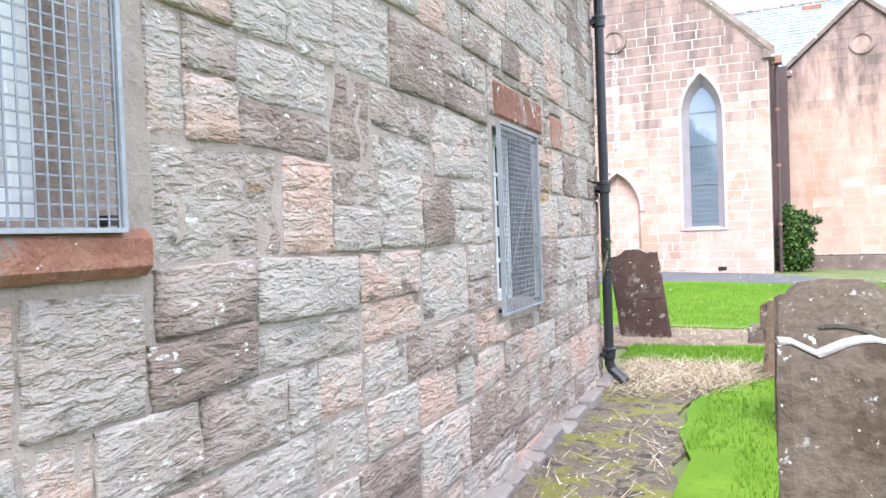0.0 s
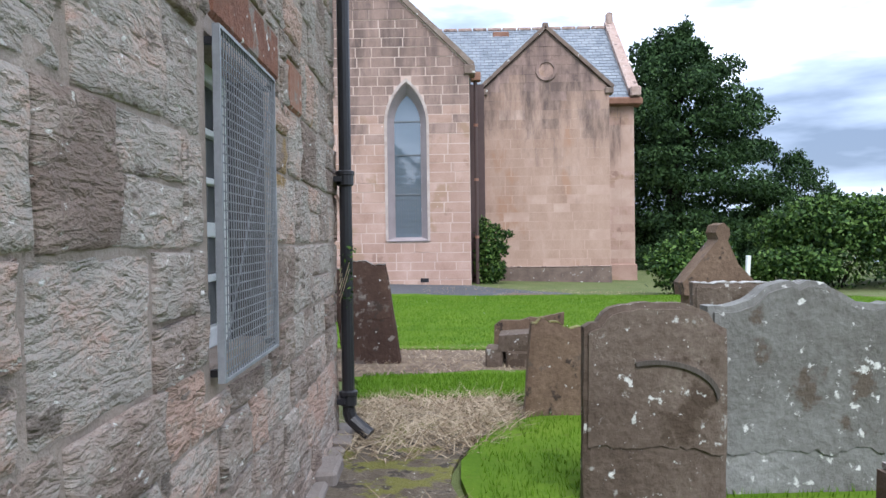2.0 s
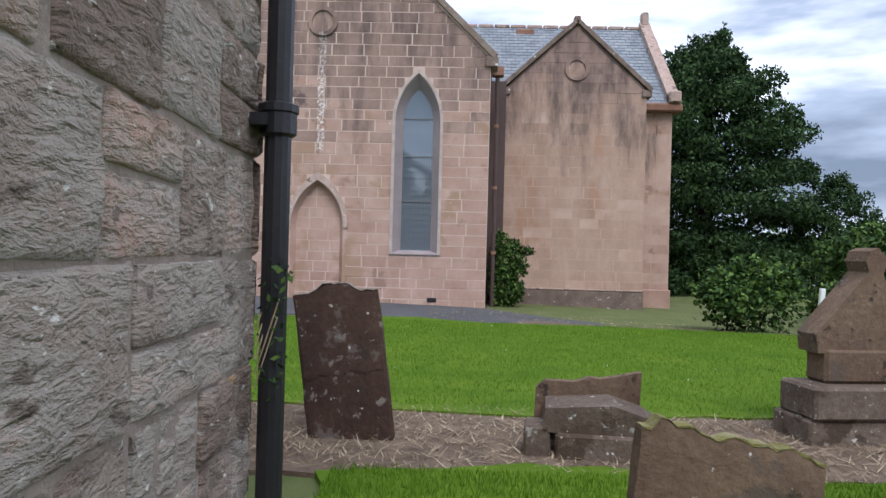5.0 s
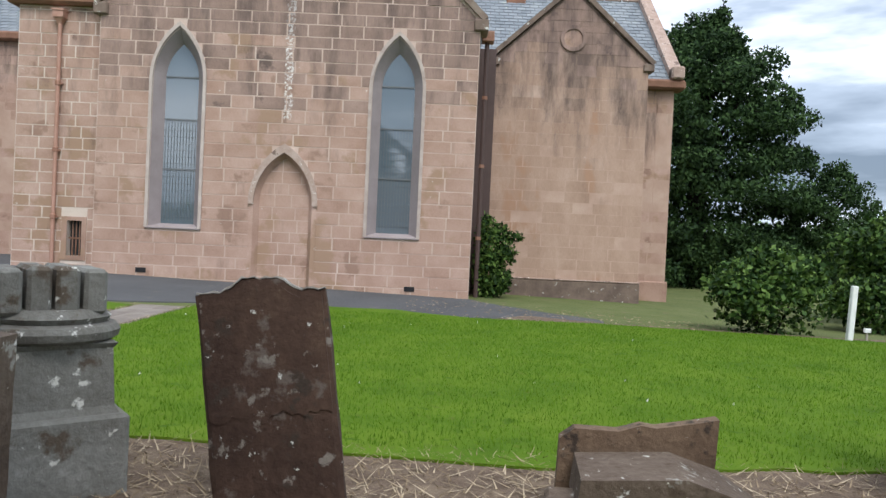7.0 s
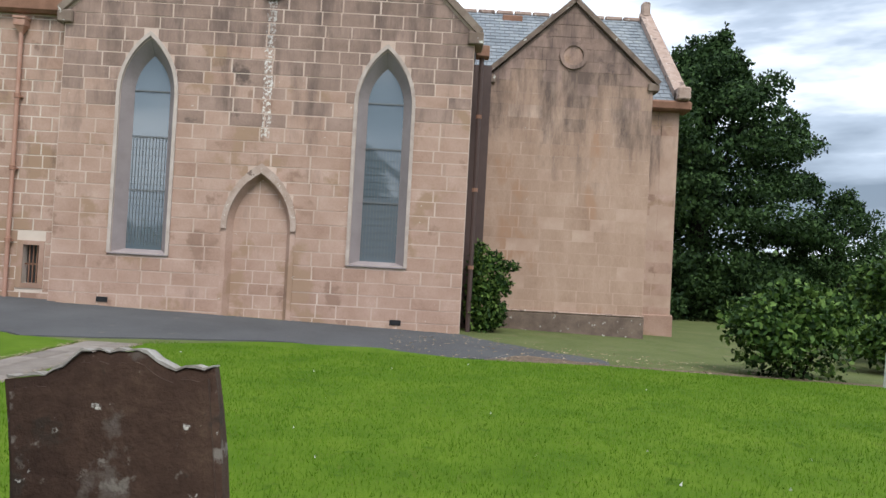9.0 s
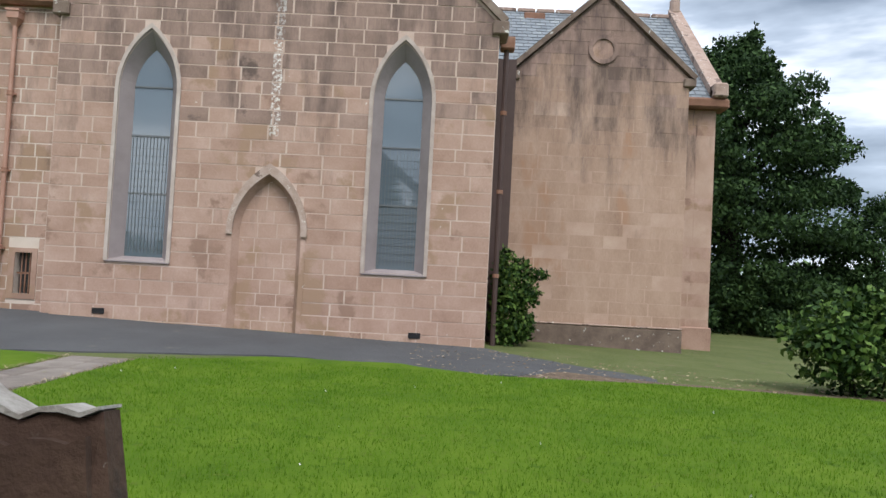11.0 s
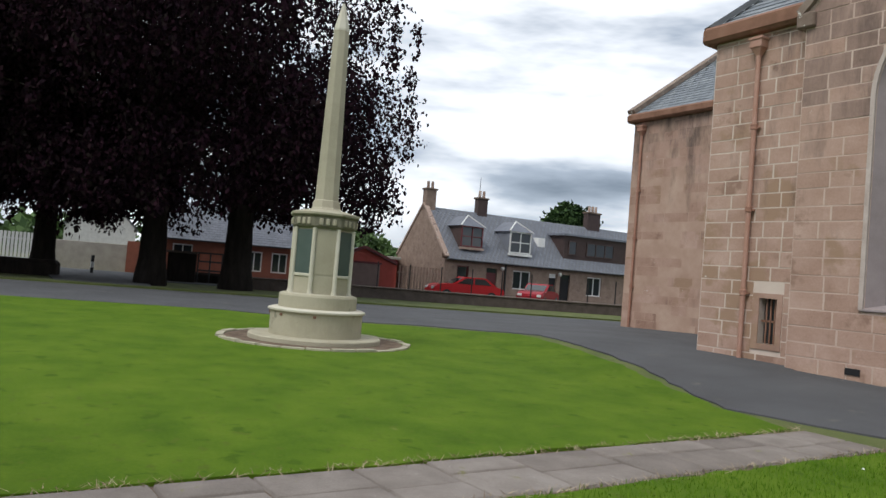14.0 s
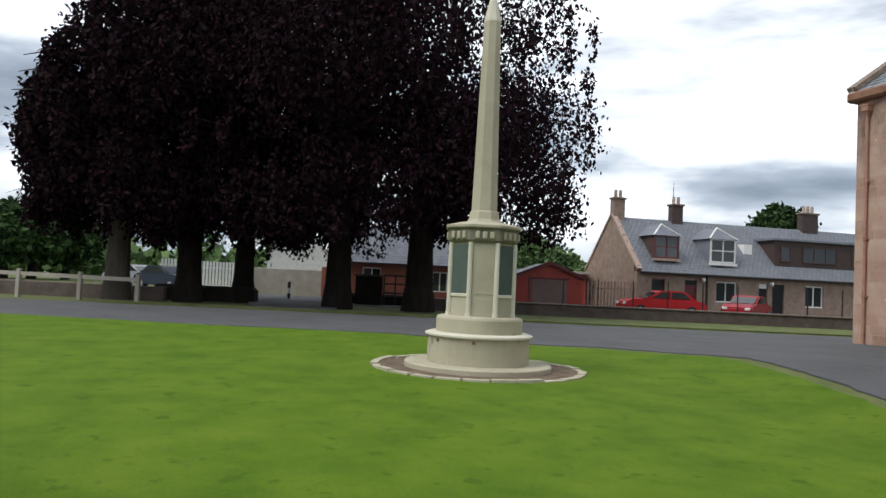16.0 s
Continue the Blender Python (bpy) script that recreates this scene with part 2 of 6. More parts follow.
M["memorial_trim"] = material("pale_memorial_trim", [(0.45, 0.43, 0.34), (0.56, 0.54, 0.44), (0.6, 0.58, 0.5)], 2, 60, 0.85, 0.2)
M["memorial_dark"] = material("stained_carving", [(0.12, 0.12, 0.085), (0.2, 0.19, 0.14), (0.28, 0.265, 0.2)], 6, 60, 0.9, 0.3)
M["bronze"] = material("green_bronze_plaque", [(0.055, 0.085, 0.075), (0.075, 0.11, 0.098), (0.095, 0.13, 0.115)], 3, 120, 0.55, 0.2, metal=0.25)
M["lawn"] = material("mown_grass", [(0.04, 0.088, 0.006), (0.068, 0.132, 0.008), (0.097, 0.165, 0.012), (0.13, 0.188, 0.02)], 1.1, 30, 0.95, 0.35, rnd=0, ior=1.22, spots=[((0.13, 0.17, 0.03), 1.4, 0.68), ((0.055, 0.11, 0.007), 3.5, 0.6), ((0.085, 0.13, 0.015), 9, 0.6)], bump_scale=60)
M["rough_grass"] = material("rough_grass", [(0.06, 0.085, 0.022), (0.1, 0.125, 0.035), (0.14, 0.15, 0.06)], 0.9, 40, 0.95, 0.8, rnd=0, spots=[((0.17, 0.13, 0.085), 1.6, 0.64)], bump_scale=50)
M["blade"] = material("grass_blade", [(0.06, 0.135, 0.008), (0.095, 0.19, 0.012), (0.135, 0.235, 0.022)], 1.2, 30, 0.8, 0, island=True, rnd=0.35, ior=1.15)
M["straw"] = material("dry_straw", [(0.17, 0.12, 0.07), (0.32, 0.25, 0.16), (0.48, 0.4, 0.28)], 3, 30, 0.85, 0, island=True, rnd=0.5)
M["soil"] = material("littered_soil", [(0.07, 0.045, 0.03), (0.14, 0.1, 0.07), (0.26, 0.2, 0.14)], 5, 60, 0.95, 0.9, rnd=0, bump_scale=30)
M["moss_ground"] = material("mossy_stone_strip", [(0.05, 0.038, 0.026), (0.12, 0.095, 0.065), (0.25, 0.215, 0.17)], 5, 60, 0.95, 1.0, rnd=0, deep=0.04, spots=[((0.15, 0.145, 0.03), 3.0, 0.5), ((0.05, 0.04, 0.03), 5, 0.56), (PALE, 24, 0.65)])
M["asphalt"] = material("worn_asphalt", [(0.05, 0.052, 0.056), (0.075, 0.078, 0.084), (0.1, 0.104, 0.11)], 0.6, 150, 0.85, 0.4, rnd=0, spots=[((0.12, 0.115, 0.105), 1.6, 0.64)])
M["flag"] = material("stone_flag", [(0.14, 0.12, 0.105), (0.205, 0.178, 0.158), (0.28, 0.25, 0.225)], 2.4, 70, 0.9, 0.5, rnd=0.25, spots=[((0.2, 0.19, 0.1), 4, 0.64), (PALE, 18, 0.7)])
M["black_iron"] = material("black_painted_iron", [(0.012, 0.012, 0.014), (0.02, 0.02, 0.023), (0.03, 0.03, 0.034)], 4, 60, 0.38, 0.15)
M["pink_pipe"] = material("pink_painted_pipe", [(0.3, 0.15, 0.1), (0.4, 0.22, 0.16), (0.46, 0.28, 0.22)], 4, 60, 0.6, 0.1)
M["galv"] = material("galvanised_wire", [(0.16, 0.165, 0.175), (0.24, 0.25, 0.265), (0.32, 0.335, 0.35)], 8, 60, 0.5, 0, metal=0.2)
M["white"] = material("white_paint", [(0.6, 0.61, 0.6), (0.74, 0.75, 0.74), (0.8, 0.8, 0.79)], 4, 60, 0.55, 0.1)
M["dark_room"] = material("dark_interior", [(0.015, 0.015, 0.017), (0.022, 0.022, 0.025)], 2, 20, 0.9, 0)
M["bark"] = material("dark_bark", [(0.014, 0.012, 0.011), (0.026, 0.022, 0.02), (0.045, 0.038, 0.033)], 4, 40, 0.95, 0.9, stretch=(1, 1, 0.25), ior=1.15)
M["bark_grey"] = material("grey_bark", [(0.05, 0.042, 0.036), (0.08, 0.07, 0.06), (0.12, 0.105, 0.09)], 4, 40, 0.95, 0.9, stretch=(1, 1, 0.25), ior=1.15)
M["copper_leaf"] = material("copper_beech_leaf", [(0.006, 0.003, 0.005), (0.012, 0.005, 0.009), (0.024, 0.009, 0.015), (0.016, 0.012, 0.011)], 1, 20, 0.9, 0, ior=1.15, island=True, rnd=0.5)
M["dark_leaf"] = material("dark_green_leaf", [(0.011, 0.026, 0.01), (0.02, 0.044, 0.014), (0.034, 0.07, 0.021), (0.056, 0.102, 0.032)], 0.5, 20, 0.75, 0, ior=1.25, island=True, rnd=0.5)
M["bush_leaf"] = material("glossy_shrub_leaf", [(0.012, 0.03, 0.008), (0.026, 0.06, 0.013), (0.055, 0.11, 0.022), (0.11, 0.18, 0.04)], 1.2, 20, 0.6, 0, ior=1.25, island=True, rnd=0.55)
M["far_leaf"] = material("distant_leaf", [(0.04, 0.08, 0.025), (0.07, 0.13, 0.035), (0.1, 0.17, 0.05)], 0.3, 10, 0.7, 0, island=True, rnd=0.5)
M["house_stone"] = material("pinkish_rubble_wall", [(0.17, 0.12, 0.095), (0.26, 0.19, 0.15), (0.34, 0.26, 0.21)], 2.5, 14, 0.9, 0.4, rnd=0, spots=[((0.2, 0.14, 0.12), 3, 0.6)])
M["brick_red"] = material("red_brick", [(0.2, 0.07, 0.045), (0.28, 0.1, 0.065)], 3, 30, 0.9, 0.3)
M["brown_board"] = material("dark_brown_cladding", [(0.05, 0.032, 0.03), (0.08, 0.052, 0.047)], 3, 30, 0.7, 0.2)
M["maroon"] = material("maroon_paint", [(0.1, 0.02, 0.025), (0.14, 0.03, 0.035)], 3, 30, 0.5, 0.1)
M["garage_red"] = material("red_garage_paint", [(0.26, 0.045, 0.03), (0.34, 0.06, 0.045), (0.38, 0.085, 0.065)], 2, 30, 0.7, 0.2)
M["garage_door"] = material("faded_brown_door", [(0.13, 0.09, 0.08), (0.19, 0.135, 0.12)], 3, 30, 0.7, 0.2)
M["car_red"] = material("red_car_paint", [(0.42, 0.025, 0.03), (0.5, 0.03, 0.036)], 2, 20, 0.22, 0, rnd=0)
M["car_dark_red"] = material("dark_red_car_paint", [(0.26, 0.016, 0.024), (0.32, 0.02, 0.03)], 2, 20, 0.22, 0, rnd=0)
M["car_blue"] = material("dark_blue_car_paint", [(0.02, 0.028, 0.045), (0.03, 0.04, 0.06)], 2, 20, 0.22, 0, rnd=0)
M["tyre"] = material("black_rubber", [(0.015, 0.015, 0.015), (0.025, 0.025, 0.025)], 5, 60, 0.85, 0.2)
M["alloy"] = material("silver_wheel", [(0.4, 0.4, 0.42), (0.5, 0.5, 0.52)], 5, 60, 0.35, 0, metal=0.8)
M["grey_wood"] = material("weathered_grey_wood", [(0.24, 0.21, 0.18), (0.34, 0.31, 0.27), (0.42, 0.39, 0.35)], 3, 50, 0.9, 0.4, stretch=(1, 1, 0.3))
M["dark_wall"] = material("dark_boundary_wall", [(0.07, 0.055, 0.05), (0.12, 0.095, 0.085), (0.17, 0.14, 0.12)], 2, 20, 0.92, 0.6)
M["grey_wall"] = material("grey_harled_wall", [(0.3, 0.28, 0.25), (0.38, 0.36, 0.32), (0.42, 0.4, 0.37)], 2, 30, 0.92, 0.5)
M["lead"] = material("dark_lead", [(0.11, 0.12, 0.13), (0.16, 0.17, 0.18)], 3, 40, 0.6, 0.1)


def glass(name, base, ior, rough=0.04):
    m = bpy.data.materials.new(name)
    m.use_nodes = True
    b = m.node_tree.nodes["Principled BSDF"]
    b.inputs["Base Color"].default_value = (*base, 1)
    b.inputs["Roughness"].default_value, b.inputs["IOR"].default_value = rough, ior
    n, l = m.node_tree.nodes, m.node_tree.links
    t, bp = n.new("ShaderNodeTexNoise"), n.new("ShaderNodeBump")
    t.inputs["Scale"].default_value = 1.5
    bp.inputs["Strength"].default_value, bp.inputs["Distance"].default_value = 0.06, 0.02
    l.new(t.outputs["Fac"], bp.inputs["Height"])
    l.new(bp.outputs["Normal"], b.inputs["Normal"])
    return m


M["church_glass"] = glass("dark_leaded_glass", (0.12, 0.155, 0.185), 2.2)
M["glass"] = glass("window_glass", (0.03, 0.034, 0.038), 1.7)


# ---- helpers for building ----
def thing(name, label, category, group="", kind="", m=None):
    """An Empty that holds the parts of one thing."""
    ob = tagged(new(name), label, category, group, kind)
    if m is not None:
        ob.matrix_world = m
    return ob


def mesh_of(name, bm, mat):
    me = bpy.data.meshes.new(name)
    bmesh.ops.recalc_face_normals(bm, faces=bm.faces[:])
    bm.to_mesh(me)
    bm.free()
    me.materials.append(mat)
    return me


def part(name, bm, mat, parent, label=""):
    """Links a bmesh as one mesh object under a thing or a part."""
    ob = new(name, mesh_of(name, bm, mat))
    ob.parent = parent
    return tagged(ob, label)


def whole(name, bm, mat, label, category, kind="", group="", m=None):
    """Links a bmesh as a thing of one mesh."""
    ob = tagged(new(name, mesh_of(name, bm, mat)), label, category, group, kind)
    if m is not None:
        ob.matrix_world = m
    return ob


def box(bm, x0, x1, y0, y1, z0, z1, bevel=0.0, m=None):
    mat = Matrix.Translation(((x0 + x1) / 2, (y0 + y1) / 2, (z0 + z1) / 2)) @ Matrix.Diagonal((x1 - x0, y1 - y0, z1 - z0, 1))
    vs = bmesh.ops.create_cube(bm, size=1.0, matrix=mat)["verts"]
    if bevel:
        es = list({e for v in vs for e in v.link_edges})
        vs = list({v for f in bmesh.ops.bevel(bm, geom=es, offset=bevel, segments=1, affect="EDGES")["faces"] for v in f.verts} | {v for v in vs if v.is_valid})
    if m is not None:
        bmesh.ops.transform(bm, matrix=m, verts=vs)
    return vs


def boxed(x0, x1, y0, y1, z0, z1, bevel=0.0):
    bm = bmesh.new()
    box(bm, x0, x1, y0, y1, z0, z1, bevel)
    return bm


def rod(bm, a, b, r0, r1=None, n=8):
    """A tapered round bar from a to b."""
    a, b = Vector(a), Vector(b)
    d = b - a
    m = Matrix.Translation((a + b) / 2) @ d.to_track_quat("Z", "Y").to_matrix().to_4x4()
    bmesh.ops.create_cone(bm, cap_ends=True, segments=n, radius1=r0, radius2=r0 if r1 is None else r1, depth=d.length, matrix=m)


def ring_stack(bm, rings, n=8, turn=0.0):
    """A turned or faceted solid: rings of (radius, z), bottom to top."""
    loops = []
    for r, z in rings:
        loops.append([bm.verts.new((r * math.cos(turn + 2 * math.pi * i / n), r * math.sin(turn + 2 * math.pi * i / n), z)) for i in range(n)])
    for lo, hi in zip(loops, loops[1:]):
        for i in range(n):
            bm.faces.new((lo[i], lo[(i + 1) % n], hi[(i + 1) % n], hi[i]))
    bm.faces.new(loops[0])
    bm.faces.new(loops[-1])


def prism(bm, outline, y0, y1):
    """Extrudes an outline of (x, z) from y0 to y1."""
    a = [bm.verts.new((x, y0, z)) for x, z in outline]
    b = [bm.verts.new((x, y1, z)) for x, z in outline]
    k = len(a)
    bm.faces.new(a)
    bm.faces.new(b)
    for i in range(k):
        bm.faces.new((a[i], a[(i + 1) % k], b[(i + 1) % k], b[i]))


def lancet(cx, half, z0, zs, za, n=8):
    """The outline of a pointed arch, as (x, z), from the bottom left over the apex to the bottom right."""
    h = za - zs
    r = (half * half + h * h) / (2 * half)
    top = math.asin(min(1, h / r))
    left = [(cx - half + r - r * math.cos(top * i / n), zs + r * math.sin(top * i / n)) for i in range(n + 1)]
    return [(cx - half, z0)] + left + [(2 * cx - x, z) for x, z in reversed(left[:-1])] + [(cx + half, z0)]


def lancet_half(half, zs, za, z):
    """Half the opening's width at the height z."""
    if z <= zs:
        return half
    h = za - zs
    r = (half * half + h * h) / (2 * half)
    return max(0.0, math.sqrt(max(0, r * r - (z - zs) ** 2)) - (r - half)) if z < za else 0.0


def loft(bm, a, ya, b, yb, closed=False):
    va = [bm.verts.new((x, ya, z)) for x, z in a]
    vb = [bm.verts.new((x, yb, z)) for x, z in b]
    for i in range(len(a) if closed else len(a) - 1):
        j = (i + 1) % len(a)
        bm.faces.new((va[i], va[j], vb[j], vb[i]))


def strip(bm, a, b, y0, y1):
    """A solid band between two outlines of like length, from y0 to y1."""
    loft(bm, a, y0, b, y0)
    loft(bm, a, y1, b, y1)
    loft(bm, a, y0, a, y1)
    loft(bm, b, y0, b, y1)
    for i in (0, -1):
        q = [(a[i], y0), (b[i], y0), (b[i], y1), (a[i], y1)]
        bm.faces.new([bm.verts.new((p[0], y, p[1])) for p, y in q])
    bmesh.ops.remove_doubles(bm, verts=bm.verts[:], dist=1e-5)


def pierced(outline, holes, y0, y1):
    """A wall with an outline and holes, all (x, z), between y0 and y1."""
    bm = bmesh.new()
    for loop in (outline, *holes):
        vs = [bm.verts.new((x, y0, z)) for x, z in loop]
        for i in range(len(vs)):
            bm.edges.new((vs[i], vs[(i + 1) % len(vs)]))
    bmesh.ops.triangle_fill(bm, use_beauty=True, use_dissolve=False, edges=bm.edges[:], normal=(0, -1, 0))
    got = bmesh.ops.extrude_face_region(bm, geom=bm.faces[:])
    bmesh.ops.translate(bm, vec=(0, y1 - y0, 0), verts=[v for v in got["geom"] if isinstance(v, bmesh.types.BMVert)])
    return bm


def clip(poly, a, b, c):
    """The part of a polygon of (x, z) where a x + b z <= c."""
    out = []
    for (x0, z0), (x1, z1) in zip(poly, poly[1:] + poly[:1]):
        d0, d1 = a * x0 + b * z0 - c, a * x1 + b * z1 - c
        if d0 <= 0:
            out.append((x0, z0))
        if (d0 < 0 < d1) or (d1 < 0 < d0):
            k = d0 / (d0 - d1)
            out.append((x0 + k * (x1 - x0), z0 + k * (z1 - z0)))
    return out


def unit_block(name, mat, rough=0.0, nx=1, nz=1, seed=0):
    """A block of unit size, its front at y = -0.5, with worn edges; rough: how uneven its face is."""
    rng = random.Random(seed)
    bm = bmesh.new()
    grid = {}

    def at(i, n):
        """Where line i of n lies: with a narrow worn border where there are lines enough."""
        if n < 4 or i in (0, n):
            return i / n
        return 0.05 + 0.9 * (i - 1) / (n - 2)

    for i in range(nx + 1):
        for k in range(nz + 1):
            u, w = at(i, nx) - 0.5, at(k, nz) - 0.5
            edge = i in (0, nx) or k in (0, nz)
            y = -0.5 + (0.22 if edge else 0) + rng.uniform(-rough, rough) * (0.5 if edge else 1)
            j = 0.012 if rough else 0.0
            ins = 0.97 if edge else 1.0
            grid[i, k] = bm.verts.new(((u + rng.uniform(-j, j)) * ins, y, (w + rng.uniform(-j, j)) * ins))
    for i in range(nx):
        for k in range(nz):
            bm.faces.new((grid[i, k], grid[i + 1, k], grid[i + 1, k + 1], grid[i, k + 1]))
    rim = [grid[i, 0] for i in range(nx)] + [grid[nx, k] for k in range(nz)] + [grid[i, nz] for i in range(nx, 0, -1)] + [grid[0, k] for k in range(nz, 0, -1)]
    back = [bm.verts.new((max(-0.5, min(0.5, v.co.x * 1.03)), 0.5, max(-0.5, min(0.5, v.co.z * 1.03)))) for v in rim]
    for i in range(len(rim)):
        j = (i + 1) % len(rim)
        bm.faces.new((rim[i], back[i], back[j], rim[j]))
    me = mesh_of(name, bm, mat)
    if rough:
        for p in me.polygons:
            p.use_smooth = True
    return me


def height(x, y):
    """The lie of the ground: it climbs a little towards the west along the church."""
    near = max(0.0, min(1.0, (y + 5.5) / 4.5))
    fade = 1.0 if x > -13 else max(0.0, 1 - (-13 - x) / 11)
    return 0.026 * max(-8.0, min(11.5, -x)) * near * near * (3 - 2 * near) * fade


def sheet(name, outline, lift, mat, label, category, cell=0.8, jag=0.04, seed=0):
    """A ground surface with an uneven edge, following the lie of the ground."""
    rng = random.Random(seed)
    pts = []
    for (x0, y0), (x1, y1) in zip(outline, outline[1:] + outline[:1]):
        d = math.hypot(x1 - x0, y1 - y0)
        k = max(1, int(min(d / 0.3, 120)))
        for i in range(k):
            t = i / k
            pts.append((x0 + t * (x1 - x0) + rng.uniform(-jag, jag), y0 + t * (y1 - y0) + rng.uniform(-jag, jag)))
    bm = bmesh.new()
    vs = [bm.verts.new((x, y, 0)) for x, y in pts]
    es = [bm.edges.new((vs[i], vs[(i + 1) % len(vs)])) for i in range(len(vs))]
    bmesh.ops.triangle_fill(bm, use_beauty=True, use_dissolve=False, edges=es, normal=(0, 0, 1))
    xs, ys = [p[0] for p in pts], [p[1] for p in pts]
    for lo, hi, no in ((min(xs), max(xs), (1, 0, 0)), (min(ys), max(ys), (0, 1, 0))):
        v = math.ceil(max(lo, -40) / cell) * cell
        while v < min(hi, 20):
            bmesh.ops.bisect_plane(bm, geom=bm.verts[:] + bm.edges[:] + bm.faces[:], plane_co=(v * no[0], v * no[1], 0), plane_no=no)
            v += cell
    got = bmesh.ops.extrude_face_region(bm, geom=bm.faces[:])
    low = [v for v in got["geom"] if isinstance(v, bmesh.types.BMVert)]
    for v in bm.verts:
        v.co.z = height(v.co.x, v.co.y) + lift
    for v in low:
        v.co.z -= lift + 0.03
    return whole(name, bm, mat, label, category, "structure")


def raw(name, verts, faces, mat, parent=None):
    me = bpy.data.meshes.new(name)
    me.from_pydata(verts, [], faces)
    me.materials.append(mat)
    ob = new(name, me)
    ob.parent = parent
    return ob


# the street's own frame: x along it, y away from the walker's last stand
STREET = pose(-2.81, -11.87, 0, 0, 0, 72.2)


def street(px, depth, z=0.0):
    """A place on the street by its bearing mark and depth."""
    return STREET @ Vector(((px - 784) / 1292 * depth, depth, z))


# ---- ground ----
bm = bmesh.new()
for gx in range(-44, 24):
    for gy in range(-34, 20):
        bm.faces.new([bm.verts.new((x, y, height(x, y) - 0.02)) for x, y in ((gx, gy), (gx + 1, gy), (gx + 1, gy + 1), (gx, gy + 1))])
bmesh.ops.remove_doubles(bm, verts=bm.verts[:], dist=1e-4)
for x0, x1, y0, y1 in ((-900, -44, -900, 900), (24, 900, -900, 900), (-44, 24, -900, -34), (-44, 24, 20, 900)):
    bm.faces.new([bm.verts.new((x, y, -0.02 + (0.0 if abs(x) > 100 or abs(y) > 100 else height(x, y)))) for x, y in ((x0, y0), (x1, y0), (x1, y1), (x0, y1))])
whole("ground", bm, M["rough_grass"], "uneven rough grass round the church", "ground", "structure")

ASPHALT = [(2.6, -4.3), (-0.2, -4.4), (-3.4, -3.6), (-6.0, -4.3), (-7.5, -4.6), (-10.5, -3.0), (-14.7, -1.6), (-18, -3.0), (-22, -7.0), (-23.6, -12), (-26, -18), (-31, -30),
           (-38, -30), (-34, -16), (-31, -6), (-28.5, 1), (-25.5, 11), (-22, 22), (-12, 22), (-12, 7.7), (-9.4, 4), (-9.4, -0.15), (0.1, -0.15), (0.4, -0.8), (2.6, -3.3)]
sheet("pavement", ASPHALT, 0.005, M["asphalt"], "worn dark asphalt drive along the church", "asphalt", 1.0, 0.05, 1)
sheet("road", [(-48, -40), (-60, -40), (-42, 30), (-32, 26)], 0.004, M["asphalt"], "grey asphalt street before the cottages", "road", 6, 0.05, 2)
sheet("lawn_1", [(-5.32, -13.5), (-5.3, -5.0), (-3.4, -3.95), (-1.5, -3.95), (0.1, -4.75), (2.4, -4.6), (7.5, -5.6), (16, -8.5), (16, -13.4), (2.4, -13.35), (0.05, -13.62), (-1.2, -13.5), (-2.9, -13.3)],
      0.035, M["lawn"], "smooth mown green lawn", "lawn", 0.8, 0.05, 3)
sheet("lawn_2", [(-6.3, -16), (-6.28, -5.1), (-7.5, -4.8), (-10.5, -3.35), (-14.7, -2.2), (-17.6, -3.6), (-21.5, -7.2), (-23.1, -12), (-25.6, -17.4), (-30, -28), (-14, -30)],
      0.035, M["lawn"], "mown green lawn round the memorial", "lawn", 1.0, 0.05, 4)
sheet("lawn_3", [(-1.45, -16.5), (-1.5, -15.5), (-0.1, -15.15), (3.5, -15.5), (3.5, -16.9), (0.05, -16.5)], 0.03, M["lawn"], "strip of mown grass between graves", "lawn", 0.5, 0.06, 5)
sheet("lawn_4", [(-0.25, -20.2), (-0.38, -18.9), (-0.35, -18.2), (-0.05, -17.5), (0.5, -17.05), (5, -17.3), (7, -22), (6, -27), (0.4, -27), (0.0, -22.5)], 0.03, M["lawn"], "mown grass between the gravestones", "lawn", 0.5, 0.06, 6)
sheet("soil_bed", [(-4.2, -15.4), (-1.5, -15.52), (-0.1, -15.17), (4.6, -15.4), (4.6, -13.3), (2.4, -13.34), (0.05, -13.6), (-1.2, -13.48), (-2.9, -13.28), (-4.2, -13.3)], 0.015, M["soil"], "brown littered soil bed below the gravestones", "soil", 0.5, 0.03, 7)
sheet("wall_foot_strip", [(-1.02, -27), (-1.3, -17.3), (-1.3, -16.6), (0.0, -16.6), (0.45, -17.0), (-0.1, -17.6), (-0.4, -18.3), (-0.42, -18.9), (-0.28, -20.2), (-0.05, -22.5), (0.35, -27)], 0.012, M["moss_ground"], "mossy stony strip with dry straw beside a wall", "path", 0.5, 0.05, 8)
sheet("worn_track", [(0.1, -4.7), (2.5, -4.55), (7.5, -5.5), (16, -8.4), (16, -8.0), (7.5, -5.05), (2.6, -4.15), (1.2, -3.5)], 0.012, M["soil"], "worn earth track along the lawn", "track", 0.8, 0.08, 9)
sheet("drive", [tuple(street(px, d).xy) for px, d in ((448, 30), (600, 30), (606, 47), (440, 47))], 0.06, M["asphalt"], "asphalt drive out between the beeches", "drive", 3, 0.05, 26)
sheet("verge", [(-29.2, 1), (-26.2, 11), (-22.5, 22), (-23.8, 22), (-27.6, 11), (-30.8, 1), (-33, -6), (-36, -16), (-34.6, -16), (-31.6, -6)], 0.05, M["rough_grass"], "narrow grass verge below the boundary wall", "verge", 1.5, 0.06, 10)


